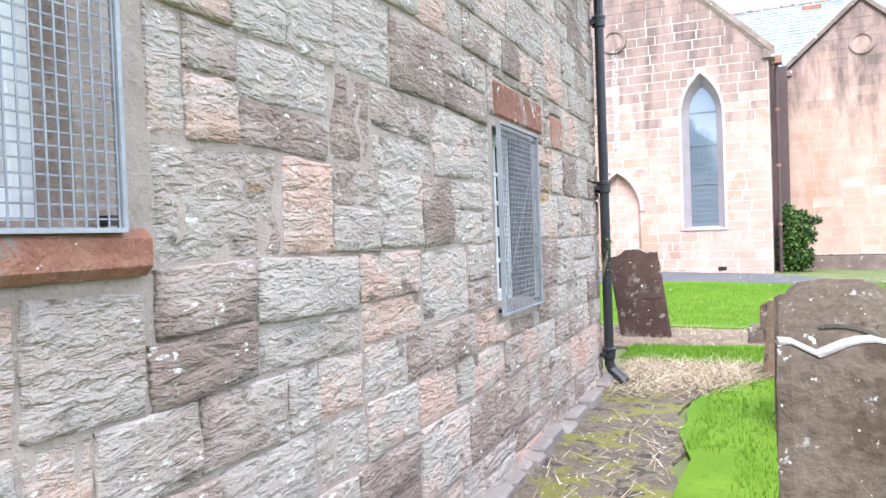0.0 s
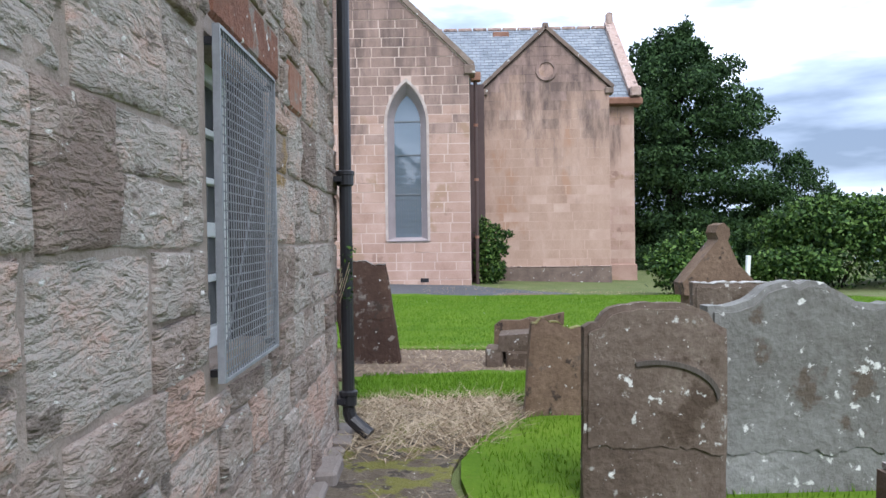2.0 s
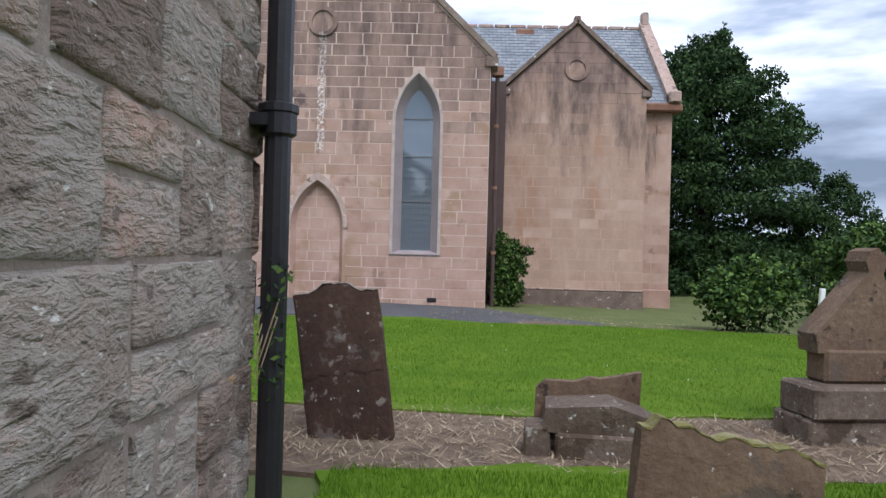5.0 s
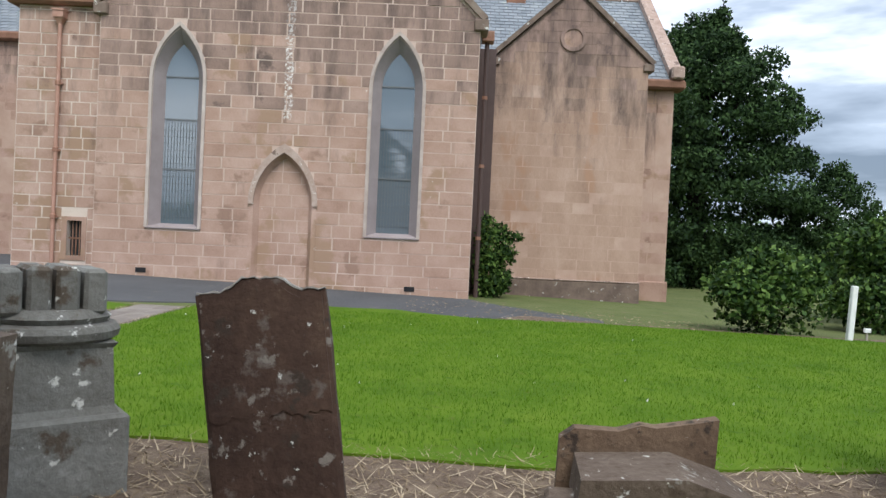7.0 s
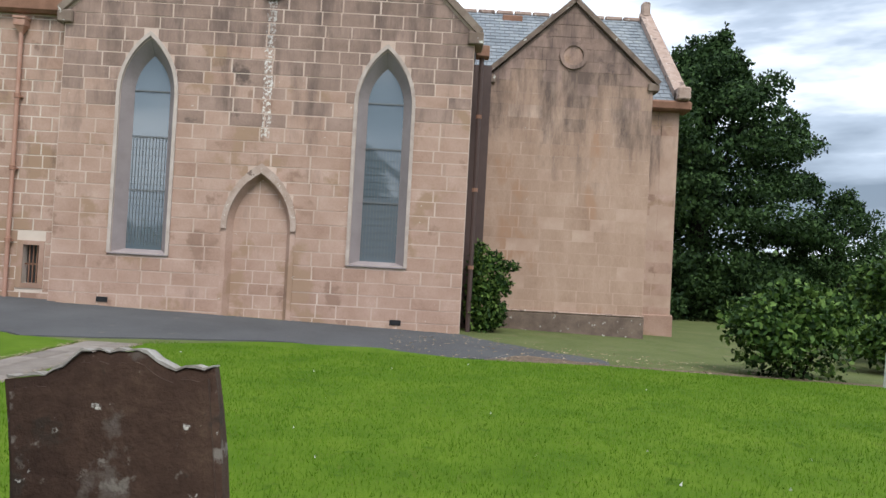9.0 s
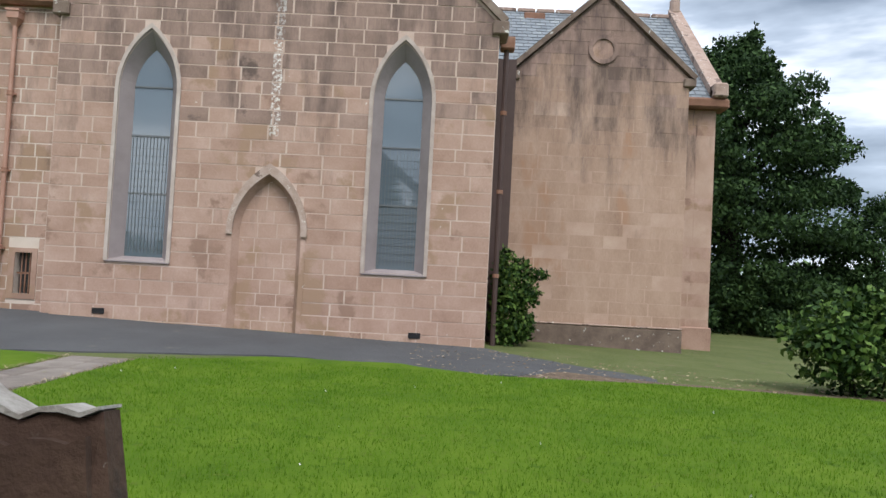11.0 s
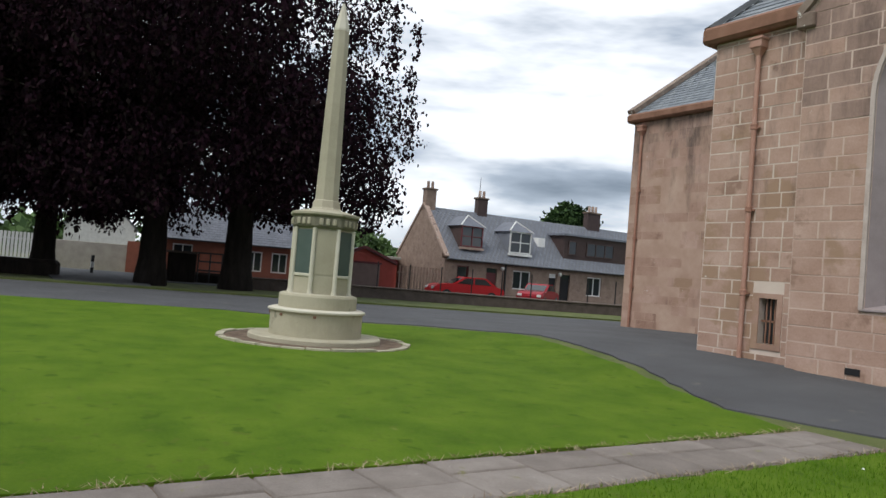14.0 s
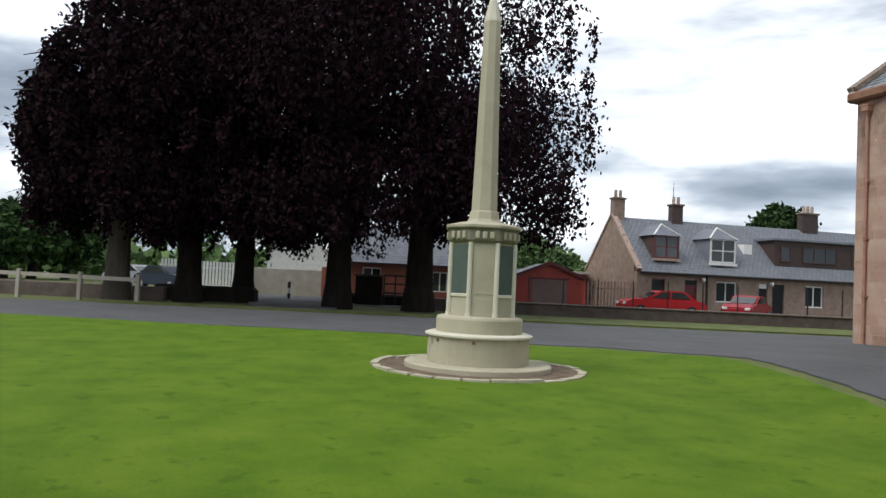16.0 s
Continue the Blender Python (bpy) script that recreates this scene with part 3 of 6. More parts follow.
def stuff_blades(name, area, count, tall, wide, mat, label, category, seed, lie=0.35, z=0.03):
    """Blades, one triangle each, strewn over a test of (x, y)."""
    rng = np.random.default_rng(seed)
    (x0, x1, y0, y1), inside = area
    x, y = rng.uniform(x0, x1, count), rng.uniform(y0, y1, count)
    keep = np.array([inside(a, b) for a, b in zip(x, y)])
    x, y = x[keep], y[keep]
    k = len(x)
    ang, h = rng.uniform(0, 2 * np.pi, k), tall * rng.uniform(0.5, 1.2, k)
    tilt = rng.uniform(0, 2 * np.pi, k)
    base = np.array([height(a, b) for a, b in zip(x, y)]) + z
    v = np.zeros((k, 3, 3))
    for i, s in ((0, -1), (1, 1)):
        v[:, i, 0], v[:, i, 1], v[:, i, 2] = x + s * np.cos(ang) * wide, y + s * np.sin(ang) * wide, base
    lean = lie * h * rng.uniform(0.3, 1.6, k)
    v[:, 2, 0], v[:, 2, 1], v[:, 2, 2] = x + np.cos(tilt) * lean, y + np.sin(tilt) * lean, base + h
    ob = raw(name, v.reshape(-1, 3).tolist(), np.arange(3 * k).reshape(-1, 3).tolist(), mat)
    return tagged(ob, label, category, "", "stuff")


stuff_blades("grass", ((-5.3, 9, -13.4, -4.6), lambda x, y: y > -13.35 and y < -4.7 + max(0, 2 - abs(x + 2.6)) * 0.3 - max(0, x - 2.4) * 0.2), 120000, 0.045, 0.004, M["blade"], "short mown green grass blades", "grass", 11)
stuff_blades("grass", ((-1.5, 3.4, -16.6, -15.3), lambda x, y: y < -15.4 and x + 1.45 > 0), 16000, 0.05, 0.004, M["blade"], "short green grass between graves", "grass", 12)
stuff_blades("grass", ((-0.3, 5, -26, -17.2), lambda x, y: x > 0.05 or (-20 < y < -18 and x > -0.28)), 42000, 0.05, 0.004, M["blade"], "short green grass round the gravestones", "grass", 13)
stuff_blades("dry_straw", ((-1.3, 0.4, -18.5, -16.6), lambda x, y: x < 0.1 - 0.5 * max(0, -17.5 - y) and random.random() < (y + 18.7) / 1.2), 4600, 0.1, 0.006, M["straw"], "tangled dry straw at the wall's foot", "straw", 15, 3.2, 0.015)
stuff_blades("dry_straw", ((-4.1, 4.4, -15.4, -13.35), lambda x, y: True), 6500, 0.045, 0.006, M["straw"], "dry grass cuttings on the soil bed", "straw", 16, 3.0, 0.018)
stuff_blades("dry_straw", ((-1.1, -0.1, -25, -19.2), lambda x, y: x < -0.3 - 0.02 * (y + 19) and random.random() < 0.6), 1400, 0.05, 0.005, M["straw"], "scattered dry stalks on the mossy strip", "straw", 17, 3.0, 0.015)
stuff_blades("dry_straw", ((-6.5, -5.1, -16, -4.9), lambda x, y: min(abs(x + 6.27), abs(x + 5.33)) < 0.07), 9000, 0.035, 0.005, M["straw"], "dry cut grass along the path's edges", "straw", 18, 2.5, 0.03)

stuff_blades("fallen_leaves", ((-1.5, 6, -5.2, -0.6), lambda x, y: y < -0.6 - 0.35 * x and y > -5.3), 700, 0.012, 0.03, M["straw"], "fallen leaves scattered on the asphalt", "leaves", 23, 5.0, 0.012)
stuff_blades("fallen_petals", ((-5.2, 4, -13, -4.8), lambda x, y: True), 26, 0.03, 0.014, M["white"], "pale specks strewn on the lawn", "litter", 24, 0.6, 0.045)
stuff_blades("stone_chips", ((-9.4, 0.2, -0.5, -0.04), lambda x, y: random.random() < 0.25 + 0.75 * (abs(x + 3.6) < 0.7)), 420, 0.02, 0.018, M["flag"], "pale stone chips along the church wall's foot", "chips", 25, 1.2, 0.006)
# flagged path: each flag a piece
path_bed = sheet("flag_path", [(-6.32, -16), (-6.3, -4.95), (-5.3, -4.85), (-5.28, -16)], 0.008, M["soil"], "old stone flag path through the lawn", "path", 2, 0.02, 19)
flag_mesh = unit_block("flag", M["flag"], 0.04, 2, 2, 3)
rng = random.Random(21)
y = -4.95
while y > -15.6:
    d = rng.uniform(0.55, 0.95)
    cut = rng.uniform(0.35, 0.65)
    for x0, x1 in ((-6.24, -6.24 + 0.88 * cut), (-6.24 + 0.88 * cut, -5.36)):
        f = new("flag", flag_mesh)
        f.parent = path_bed
        f.matrix_world = pose((x0 + x1) / 2, y - d / 2, 0.018 + rng.uniform(-0.004, 0.006), -90, 0, 0) @ Matrix.Diagonal((x1 - x0 - 0.02, 0.05, d - 0.02, 1))
    y -= d


# ---- the church ----
def courses(x0, x1, z0, z1, h, lo, hi, rng, cuts=()):
    """Coursed stones between x0 and x1, cut back at the openings."""
    z = z0
    while z < z1 - 0.02:
        k = h * rng.uniform(0.88, 1.12)
        top = min(z + k, z1)
        spans = [(x0, x1)]
        for cx, half, cz0, zs, za in cuts:
            if top > cz0 and z < za:
                w = lancet_half(half, zs, za, max(z + 0.02, min(zs, top)))
                nxt = []
                for a, b in spans:
                    if b <= cx - w or a >= cx + w:
                        nxt.append((a, b))
                    else:
                        if cx - w - a > 0.05:
                            nxt.append((a, cx - w))
                        if b - cx - w > 0.05:
                            nxt.append((cx + w, b))
                spans = nxt
        for a, b in spans:
            x = a
            while x < b - 1e-4:
                w = rng.uniform(lo, hi)
                if b - x - w < lo * 0.6:
                    w = b - x
                yield x, x + w, z, top
                x += w
        z = top


def stone_face(wall, y, rects, mats, joint, proud, rng, old_from, limit, slopes=()):
    """Stones on a wall that faces -y: whole ones as pieces, the rest joined."""
    meshes = [unit_block("stone", mats[0], 0.0), unit_block("stone", mats[1], 0.0)]
    made = 0
    rest = bmesh.new()
    for a, b, z0, z1 in rects:
        poly = [(a + joint, z0 + joint), (b - joint, z0 + joint), (b - joint, z1 - joint), (a + joint, z1 - joint)]
        full = poly
        for s in slopes:
            poly = clip(poly, *s)
        if len(poly) < 3:
            continue
        old = rng.random() < min(1.0, max(0.0, ((z0 + z1) / 2 - old_from) / 2.4))
        d = proud * rng.uniform(0.6, 1.4)
        if poly == full and made < limit:
            o = new("stone", meshes[1 if old else 0])
            o.parent = wall
            o.matrix_world = Matrix.Translation(((a + b) / 2, y - d / 2 + 0.01, (z0 + z1) / 2)) @ Matrix.Diagonal((b - a - 2 * joint, d + 0.02, z1 - z0 - 2 * joint, 1))
            made += 1
        else:
            prism(rest, poly, y - d, y + 0.01)
    if rest.faces:
        o = part("stonework", rest, M["ashlar_joined"] if old_from > 7 else M["ashlar_old_joined"], wall)
        o["kind"] = "stuff"


GC, EAVE = -4.78, 7.05
rng = random.Random(4)
WIN = [(-2.015, 0.63, 1.48, 5.2, 6.48), (-7.54, 0.63, 1.48, 5.2, 6.48)]
gable_outline = [(0, -0.4), (0, EAVE), (GC, EAVE + 4.78 * 0.975), (-9.56, EAVE), (-9.56, -0.4)]
holes = [lancet(c, h, a, s, t) for c, h, a, s, t in WIN] + [lancet(GC, 0.735, 0.0, 2.2, 3.46)]
gable = whole("wall_gable", pierced(gable_outline, holes, 0.0, 0.55), M["pointing"], "pink sandstone church gable with lancet windows", "wall", "structure")
cuts = [(c, 0.66, 1.42, s, t + 0.08) for c, h, a, s, t in WIN] + [(GC, 0.83, 0.0, 2.2, 3.52)]
slopes = [(0.975, 1.0, EAVE - 0.1), (-0.975, 1.0, EAVE + 9.56 * 0.975 - 0.1)]
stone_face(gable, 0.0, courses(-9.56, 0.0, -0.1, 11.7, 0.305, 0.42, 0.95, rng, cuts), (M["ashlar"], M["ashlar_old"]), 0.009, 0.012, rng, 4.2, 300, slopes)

for c, h, a, s, t in WIN:
    w = thing("window_1" if c > -4 else "window_2", "tall pointed church window with grey painted margins", "window", "", "structure")
    bm = bmesh.new()
    outer, inner = lancet(c, 0.655, 1.47, s, t + 0.04), lancet(c, 0.42, 1.56, 5.25, 6.14)
    loft(bm, outer, -0.022, inner, 0.3)
    loft(bm, [outer[-1], outer[0]], -0.022, [inner[-1], inner[0]], 0.3)
    part("splayed_margin", bm, M["margin"], w)
    bm = bmesh.new()
    strip(bm, lancet(c, 0.715, 1.45, s, t + 0.16), lancet(c, 0.635, 1.45, s, t + 0.05), -0.05, 0.01)
    part("hood_mould", bm, M["margin_edge"], w)
    part("window_sill", boxed(c - 0.7, c + 0.7, -0.045, 0.05, 1.42, 1.468, 0.012), M["margin"], w)
    bm = bmesh.new()
    bm.faces.new([bm.verts.new((x, 0.295, z)) for x, z in inner])
    part("pane", bm, M["church_glass"], w, "leaded church glass")
    for z in (2.95, 4.22, 5.3):
        part("glazing_bar", boxed(c - lancet_half(0.42, 5.25, 6.14, z), c + lancet_half(0.42, 5.25, 6.14, z), 0.27, 0.29, z - 0.018, z + 0.018), M["lead"], w)
    bm = bmesh.new()
    for i in range(-5, 6):
        x = c + i * 0.076
        box(bm, x - 0.005, x + 0.005, 0.28, 0.288, 1.64, 4.2)
    for i in range(14):
        box(bm, c - 0.42, c + 0.42, 0.283, 0.289, 1.74 + i * 0.17, 1.745 + i * 0.17)
    part("lead_lattice", bm, M["lead"], w)

blind = thing("door_blind", "pointed church doorway walled up with pink sandstone", "doorway", "", "structure")
part("infill", boxed(GC - 0.75, GC + 0.75, 0.16, 0.5, -0.1, 3.4), M["pointing"], blind)
stone_face(blind, 0.16, courses(GC - 0.64, GC + 0.64, 0.0, 3.36, 0.3, 0.3, 0.6, rng), (M["ashlar"], M["ashlar"]), 0.006, 0.01, rng, 99, 60)
bm = bmesh.new()
loft(bm, lancet(GC, 0.745, 0.0, 2.2, 3.48), -0.02, lancet(GC, 0.62, 0.0, 2.2, 3.33), 0.17)
part("splayed_jamb", bm, M["ashlar"], blind)
bm = bmesh.new()
strip(bm, lancet(GC, 0.87, 2.15, 2.2, 3.7), lancet(GC, 0.74, 2.15, 2.2, 3.47), -0.07, 0.02)
part("hood_mould", bm, M["hood"], blind)
bm = bmesh.new()
strip(bm, [(GC - 0.85, -0.1), (GC - 0.85, 2.16)], [(GC - 0.74, -0.1), (GC - 0.74, 2.16)], -0.025, 0.02)
part("jamb_margin", bm, M["ashlar"], blind)
bm = bmesh.new()
strip(bm, [(GC + 0.74, -0.1), (GC + 0.74, 2.16)], [(GC + 0.85, -0.1), (GC + 0.85, 2.16)], -0.025, 0.02)
part("jamb_margin", bm, M["ashlar"], blind)


def roundel(name, x, y, z, r, label):
    o = thing(name, label, "roundel", "", "structure")
    bm = bmesh.new()
    n = 24
    c = [(x + r * math.cos(2 * math.pi * i / n), z + r * math.sin(2 * math.pi * i / n)) for i in range(n + 1)]
    d = [(x + 0.72 * r * math.cos(2 * math.pi * i / n), z + 0.72 * r * math.sin(2 * math.pi * i / n)) for i in range(n + 1)]
    strip(bm, c, d, y - 0.06, y + 0.02)
    part("ring", bm, M["ashlar_old"], o)
    bm = bmesh.new()
    bm.faces.new([bm.verts.new((p, y - 0.017, q)) for p, q in d[:-1]])
    part("disc", bm, M["ashlar"], o)


roundel("roundel_gable", -4.76, 0, 7.95, 0.42, "round moulded stone panel high in the church gable")
for x in (-1.5, -8.3):
    part("vent_grille", boxed(x - 0.13, x + 0.13, -0.022, 0.02, height(x, 0) + 0.08, height(x, 0) + 0.2), M["black_iron"], gable, "small black iron vent")


def slated(name, corners, thick, mat, label, rows, category="roof", group=""):
    """A roof slope with courses of slates: corners are eave start, eave end, ridge end, ridge start."""
    e0, e1, r1, r0 = (Vector(c) for c in corners)
    up = ((e1 - e0).cross(r0 - e0)).normalized()
    if up.z < 0:
        up = -up
    bm = bmesh.new()
    vs = [bm.verts.new(p) for p in (e0, e1, r1, r0)] + [bm.verts.new(p - up * thick) for p in (e0, e1, r1, r0)]
    for f in ((0, 1, 2, 3), (4, 5, 6, 7), (0, 1, 5, 4), (1, 2, 6, 5), (2, 3, 7, 6), (3, 0, 4, 7)):
        bm.faces.new([vs[i] for i in f])
    g = random.Random(rows)
    verts, faces = [], []
    for k in range(rows):
        t0, t1 = k / rows, min(1.0, (k + 1.15) / rows)
        a0, b0, a1, b1 = e0.lerp(r0, t0), e1.lerp(r1, t0), e0.lerp(r0, t1), e1.lerp(r1, t1)
        num = max(2, int((b0 - a0).length / 0.32))
        off = 0.5 * (k % 2)
        for i in range(num + 1):
            s0, s1 = max(0, (i - off) / num + 0.002), min(1, (i + 1 - off) / num - 0.002)
            if s1 <= s0:
                continue
            lift = 0.022 + g.uniform(0, 0.006)
            j = len(verts)
            for p, d in ((a0.lerp(b0, s0), lift), (a0.lerp(b0, s1), lift), (a1.lerp(b1, s1), 0.006), (a1.lerp(b1, s0), 0.006), (a0.lerp(b0, s0), 0.001), (a0.lerp(b0, s1), 0.001)):
                verts.append(p + up * d)
            faces += [(j, j + 1, j + 2, j + 3), (j, j + 1, j + 5, j + 4)]
    me = bpy.data.meshes.new("slating")
    me.from_pydata(verts, [], faces)
    me.materials.append(mat)
    roof = whole(name, bm, M["lead"], label, category, "structure", group)
    o = new("slating", me)
    o.parent = roof
    o["kind"] = "stuff"
    return roof


def bar(bm, a, b, w, h):
    """A squared bar from a to b, w wide, h high, its top edge on the line."""
    a, b = Vector(a), Vector(b)
    d = b - a
    m = Matrix.Translation((a + b) / 2) @ d.to_track_quat("Y", "Z").to_matrix().to_4x4() @ Matrix.Diagonal((w, d.length, h, 1))
    bmesh.ops.create_cube(bm, size=1.0, matrix=m)


AP = EAVE + 4.78 * 0.975
bm = bmesh.new()
bar(bm, (0.12, 0.2, EAVE - 0.02), (GC, 0.2, AP + 0.1), 0.6, 0.16)
bar(bm, (-9.68, 0.2, EAVE - 0.02), (GC, 0.2, AP + 0.1), 0.6, 0.16)
whole("gable_coping", bm, M["coping"], "weathered stone coping on the church gable", "coping", "structure")
for s, x in ((1, 0.0), (-1, -9.56)):
    whole("kneeler", boxed(x - 0.16, x + 0.2, -0.1, 0.6, EAVE - 0.32, EAVE - 0.02, 0.03), M["coping"], "dark moulded kneeler stone at the gable's eave", "kneeler", "structure")
slated("roof_transept_1", [(0.1, 0.5, EAVE), (0.1, 12, EAVE), (GC, 12, AP), (GC, 0.5, AP)], 0.1, M["slate"], "grey slate slope of the church transept", 26)
slated("roof_transept_2", [(-9.66, 0.5, EAVE), (-9.66, 12, EAVE), (GC, 12, AP), (GC, 0.5, AP)], 0.1, M["slate"], "grey slate slope of the church transept", 26)
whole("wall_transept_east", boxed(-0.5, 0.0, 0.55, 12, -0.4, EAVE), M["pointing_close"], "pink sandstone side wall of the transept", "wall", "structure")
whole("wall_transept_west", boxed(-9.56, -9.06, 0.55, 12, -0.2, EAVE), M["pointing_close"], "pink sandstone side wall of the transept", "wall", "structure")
# Added board: its dark brown stands in for the depth of shade here.
whole("recess_board", boxed(0.012, 0.54, 1.9, 1.95, -0.3, 6.8), M["brown_board"], "tall dark brown board added to darken the narrow recess", "board", "structure")
dp = thing("downpipe", "dark brown downpipe in the shaded church recess", "downpipe")
bm = bmesh.new()
rod(bm, (0.22, 0.9, -0.1), (0.22, 0.9, 6.7), 0.06)
# Pipe in the same dark brown, the recess's shade put into its colour.
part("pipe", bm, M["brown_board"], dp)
part("hopper", boxed(0.08, 0.4, 0.75, 1.1, 6.7, 6.98, 0.02), M["cornice"], dp)
for z in (1.5, 3.4, 5.2):
    bm = bmesh.new()
    ring_stack(bm, [(0.075, z), (0.075, z + 0.09)], 10)
    bmesh.ops.translate(bm, vec=(0.22, 0.9, 0), verts=bm.verts[:])
    part("collar", bm, M["cornice"], dp)

# the vestry gable east of it
VX0, VX1, VY, VC = 0.55, 5.06, 3.0, 2.81
v_out = [(VX0, -0.6), (VX0, 6.85), (VC, 8.95), (VX1, 6.85), (VX1, -0.6)]
bm = bmesh.new()
prism(bm, v_out, VY, VY + 0.5)
vest = whole("wall_vestry_gable", bm, M["pointing_close"], "plain pink sandstone vestry gable, sooty at the top", "wall", "structure")
sl = 2.1 / 2.255
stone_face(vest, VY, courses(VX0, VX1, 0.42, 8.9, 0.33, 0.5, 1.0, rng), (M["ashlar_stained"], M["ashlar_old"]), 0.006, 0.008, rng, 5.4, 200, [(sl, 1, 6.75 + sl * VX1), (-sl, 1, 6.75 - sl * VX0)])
whole("plinth_vestry", boxed(VX0 - 0.02, VX1 + 0.03, VY - 0.09, VY, -0.5, 0.42, 0.03), M["coping"], "lichen-stained projecting stone plinth", "plinth", "structure")
whole("plinth_weathering", boxed(VX0 - 0.02, VX1 + 0.03, VY - 0.1, VY - 0.002, 0.421, 0.47, 0.02), M["hood"], "pale lichened top course of the plinth", "plinth", "structure")
roundel("roundel_vestry", 2.82, VY, 7.5, 0.38, "round moulded stone panel in the vestry gable")
bm = bmesh.new()
bar(bm, (VX1 + 0.15, VY + 0.15, 6.85), (VC, VY + 0.15, 9.05), 0.5, 0.13)
bar(bm, (VX0 - 0.15, VY + 0.15, 6.85), (VC, VY + 0.15, 9.05), 0.5, 0.13)
box(bm, VC - 0.1, VC + 0.1, VY - 0.05, VY + 0.3, 8.98, 9.2, 0.03)
whole("vestry_coping", bm, M["coping"], "dark stone coping with a small apex stone", "coping", "structure")
for x in (VX0, VX1):
    whole("kneeler", boxed(x - 0.16, x + 0.16, VY - 0.08, VY + 0.4, 6.62, 6.85, 0.03), M["coping"], "dark moulded kneeler stone at the vestry eave", "kneeler", "structure")
slated("roof_vestry_1", [(VX1 + 0.1, VY + 0.3, 6.85), (VX1 + 0.1, 8.0, 6.85), (VC, 8.0, 8.95), (VC, VY + 0.3, 8.95)], 0.08, M["slate"], "grey slate slope of the vestry", 12)
slated("roof_vestry_2", [(VX0 - 0.1, VY + 0.3, 6.85), (VX0 - 0.1, 8.0, 6.85), (VC, 8.0, 8.95), (VC, VY + 0.3, 8.95)], 0.08, M["slate"], "grey slate slope of the vestry", 12)
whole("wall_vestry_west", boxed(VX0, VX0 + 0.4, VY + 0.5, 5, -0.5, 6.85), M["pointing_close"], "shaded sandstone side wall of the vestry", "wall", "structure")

# the nave behind, with its east end
NX = 6.32
nave = whole("wall_nave", boxed(-0.5, NX - 0.52, 4.6, 5.1, -0.6, 6.5), M["pointing_close"], "pink sandstone nave wall", "wall", "structure")
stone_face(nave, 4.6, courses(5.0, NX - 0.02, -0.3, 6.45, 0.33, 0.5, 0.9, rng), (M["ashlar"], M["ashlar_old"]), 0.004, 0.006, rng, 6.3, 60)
whole("nave_plinth", boxed(5.0, NX + 0.06, 4.5, 4.6, -0.6, 0.45, 0.03), M["ashlar"], "stone plinth of the nave", "plinth", "structure")
whole("nave_cornice", boxed(4.9, NX + 0.28, 4.3, 5.0, 6.45, 6.75, 0.06), M["cornice"], "brown moulded stone cornice", "cornice", "structure")
bm = bmesh.new()
bm.faces.new([bm.verts.new((NX, y, z)) for y, z in ((4.6, -0.6), (13.4, -0.6), (13.4, 6.6), (9.0, 10.6), (4.6, 6.6))])
got = bmesh.ops.extrude_face_region(bm, geom=bm.faces[:])
bmesh.ops.translate(bm, vec=(-0.5, 0, 0), verts=[v for v in got["geom"] if isinstance(v, bmesh.types.BMVert)])
whole("wall_nave_east", bm, M["pointing_close"], "pink sandstone east end of the nave", "wall", "structure")
slated("roof_nave", [(-1.5, 4.4, 6.7), (NX - 0.1, 4.4, 6.7), (NX - 0.1, 9.0, 10.65), (-1.5, 9.0, 10.65)], 0.1, M["slate"], "lichened grey slate nave roof", 24)
bm = bmesh.new()
bar(bm, (NX, 4.4, 6.85), (NX, 9.05, 10.85), 0.4, 0.2)
box(bm, NX - 0.14, NX + 0.14, 8.8, 9.15, 10.75, 11.3, 0.05)
box(bm, NX - 0.2, NX + 0.2, 4.2, 4.6, 6.75, 7.15, 0.05)
whole("nave_skew", bm, M["hood"], "pale lichened skew coping with a stone finial", "coping", "structure")
bm = bmesh.new()
for i in range(12):
    x = -1.3 + i * 0.65
    box(bm, x - 0.3, x + 0.3, 8.9, 9.1, 10.6, 10.74, 0.03)
whole("roof_ridge", bm, M["hood"], "stone ridge of the nave roof", "ridge", "structure")
whole("roof_vent", boxed(1.2, 1.9, 8.5, 8.9, 10.1, 10.45, 0.03), M["cornice"], "low brown vent near the roof's ridge", "roof vent")

# the low block west of the gable and the wing behind it
BX0, BX1, BY = -11.78, -9.56, 0.3
block = whole("wall_block", pierced([(BX0, -0.2), (BX1, -0.2), (BX1, 7.0), (BX0, 7.0)], [[(-10.36, 0.62), (-9.98, 0.62), (-9.98, 1.52), (-10.36, 1.52)]], BY, BY + 0.5), M["pointing_pale"], "pink ashlar block beside the church gable", "wall", "structure")
rects = []
for a, b, z0, z1 in courses(BX0, BX1, 0.1, 6.95, 0.3, 0.4, 0.8, rng):
    if z1 > 0.5 and z0 < 1.62 and b > -10.5 and a < -9.86:
        if a < -10.55:
            rects.append((a, -10.5, z0, z1))
        if b > -9.8:
            rects.append((-9.86, b, z0, z1))
        continue
    rects.append((a, b, z0, z1))
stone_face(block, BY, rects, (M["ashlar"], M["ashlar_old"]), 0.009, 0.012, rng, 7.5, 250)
sw = thing("window_3", "small barred window low in the church block", "window", "", "structure")
bm = bmesh.new()
for q in ((-10.5, -10.36, 0.5, 1.62), (-9.98, -9.86, 0.5, 1.62), (-10.36, -9.98, 1.52, 1.62), (-10.36, -9.98, 0.5, 0.62)):
    box(bm, q[0], q[1], BY - 0.02, BY + 0.1, q[2], q[3])
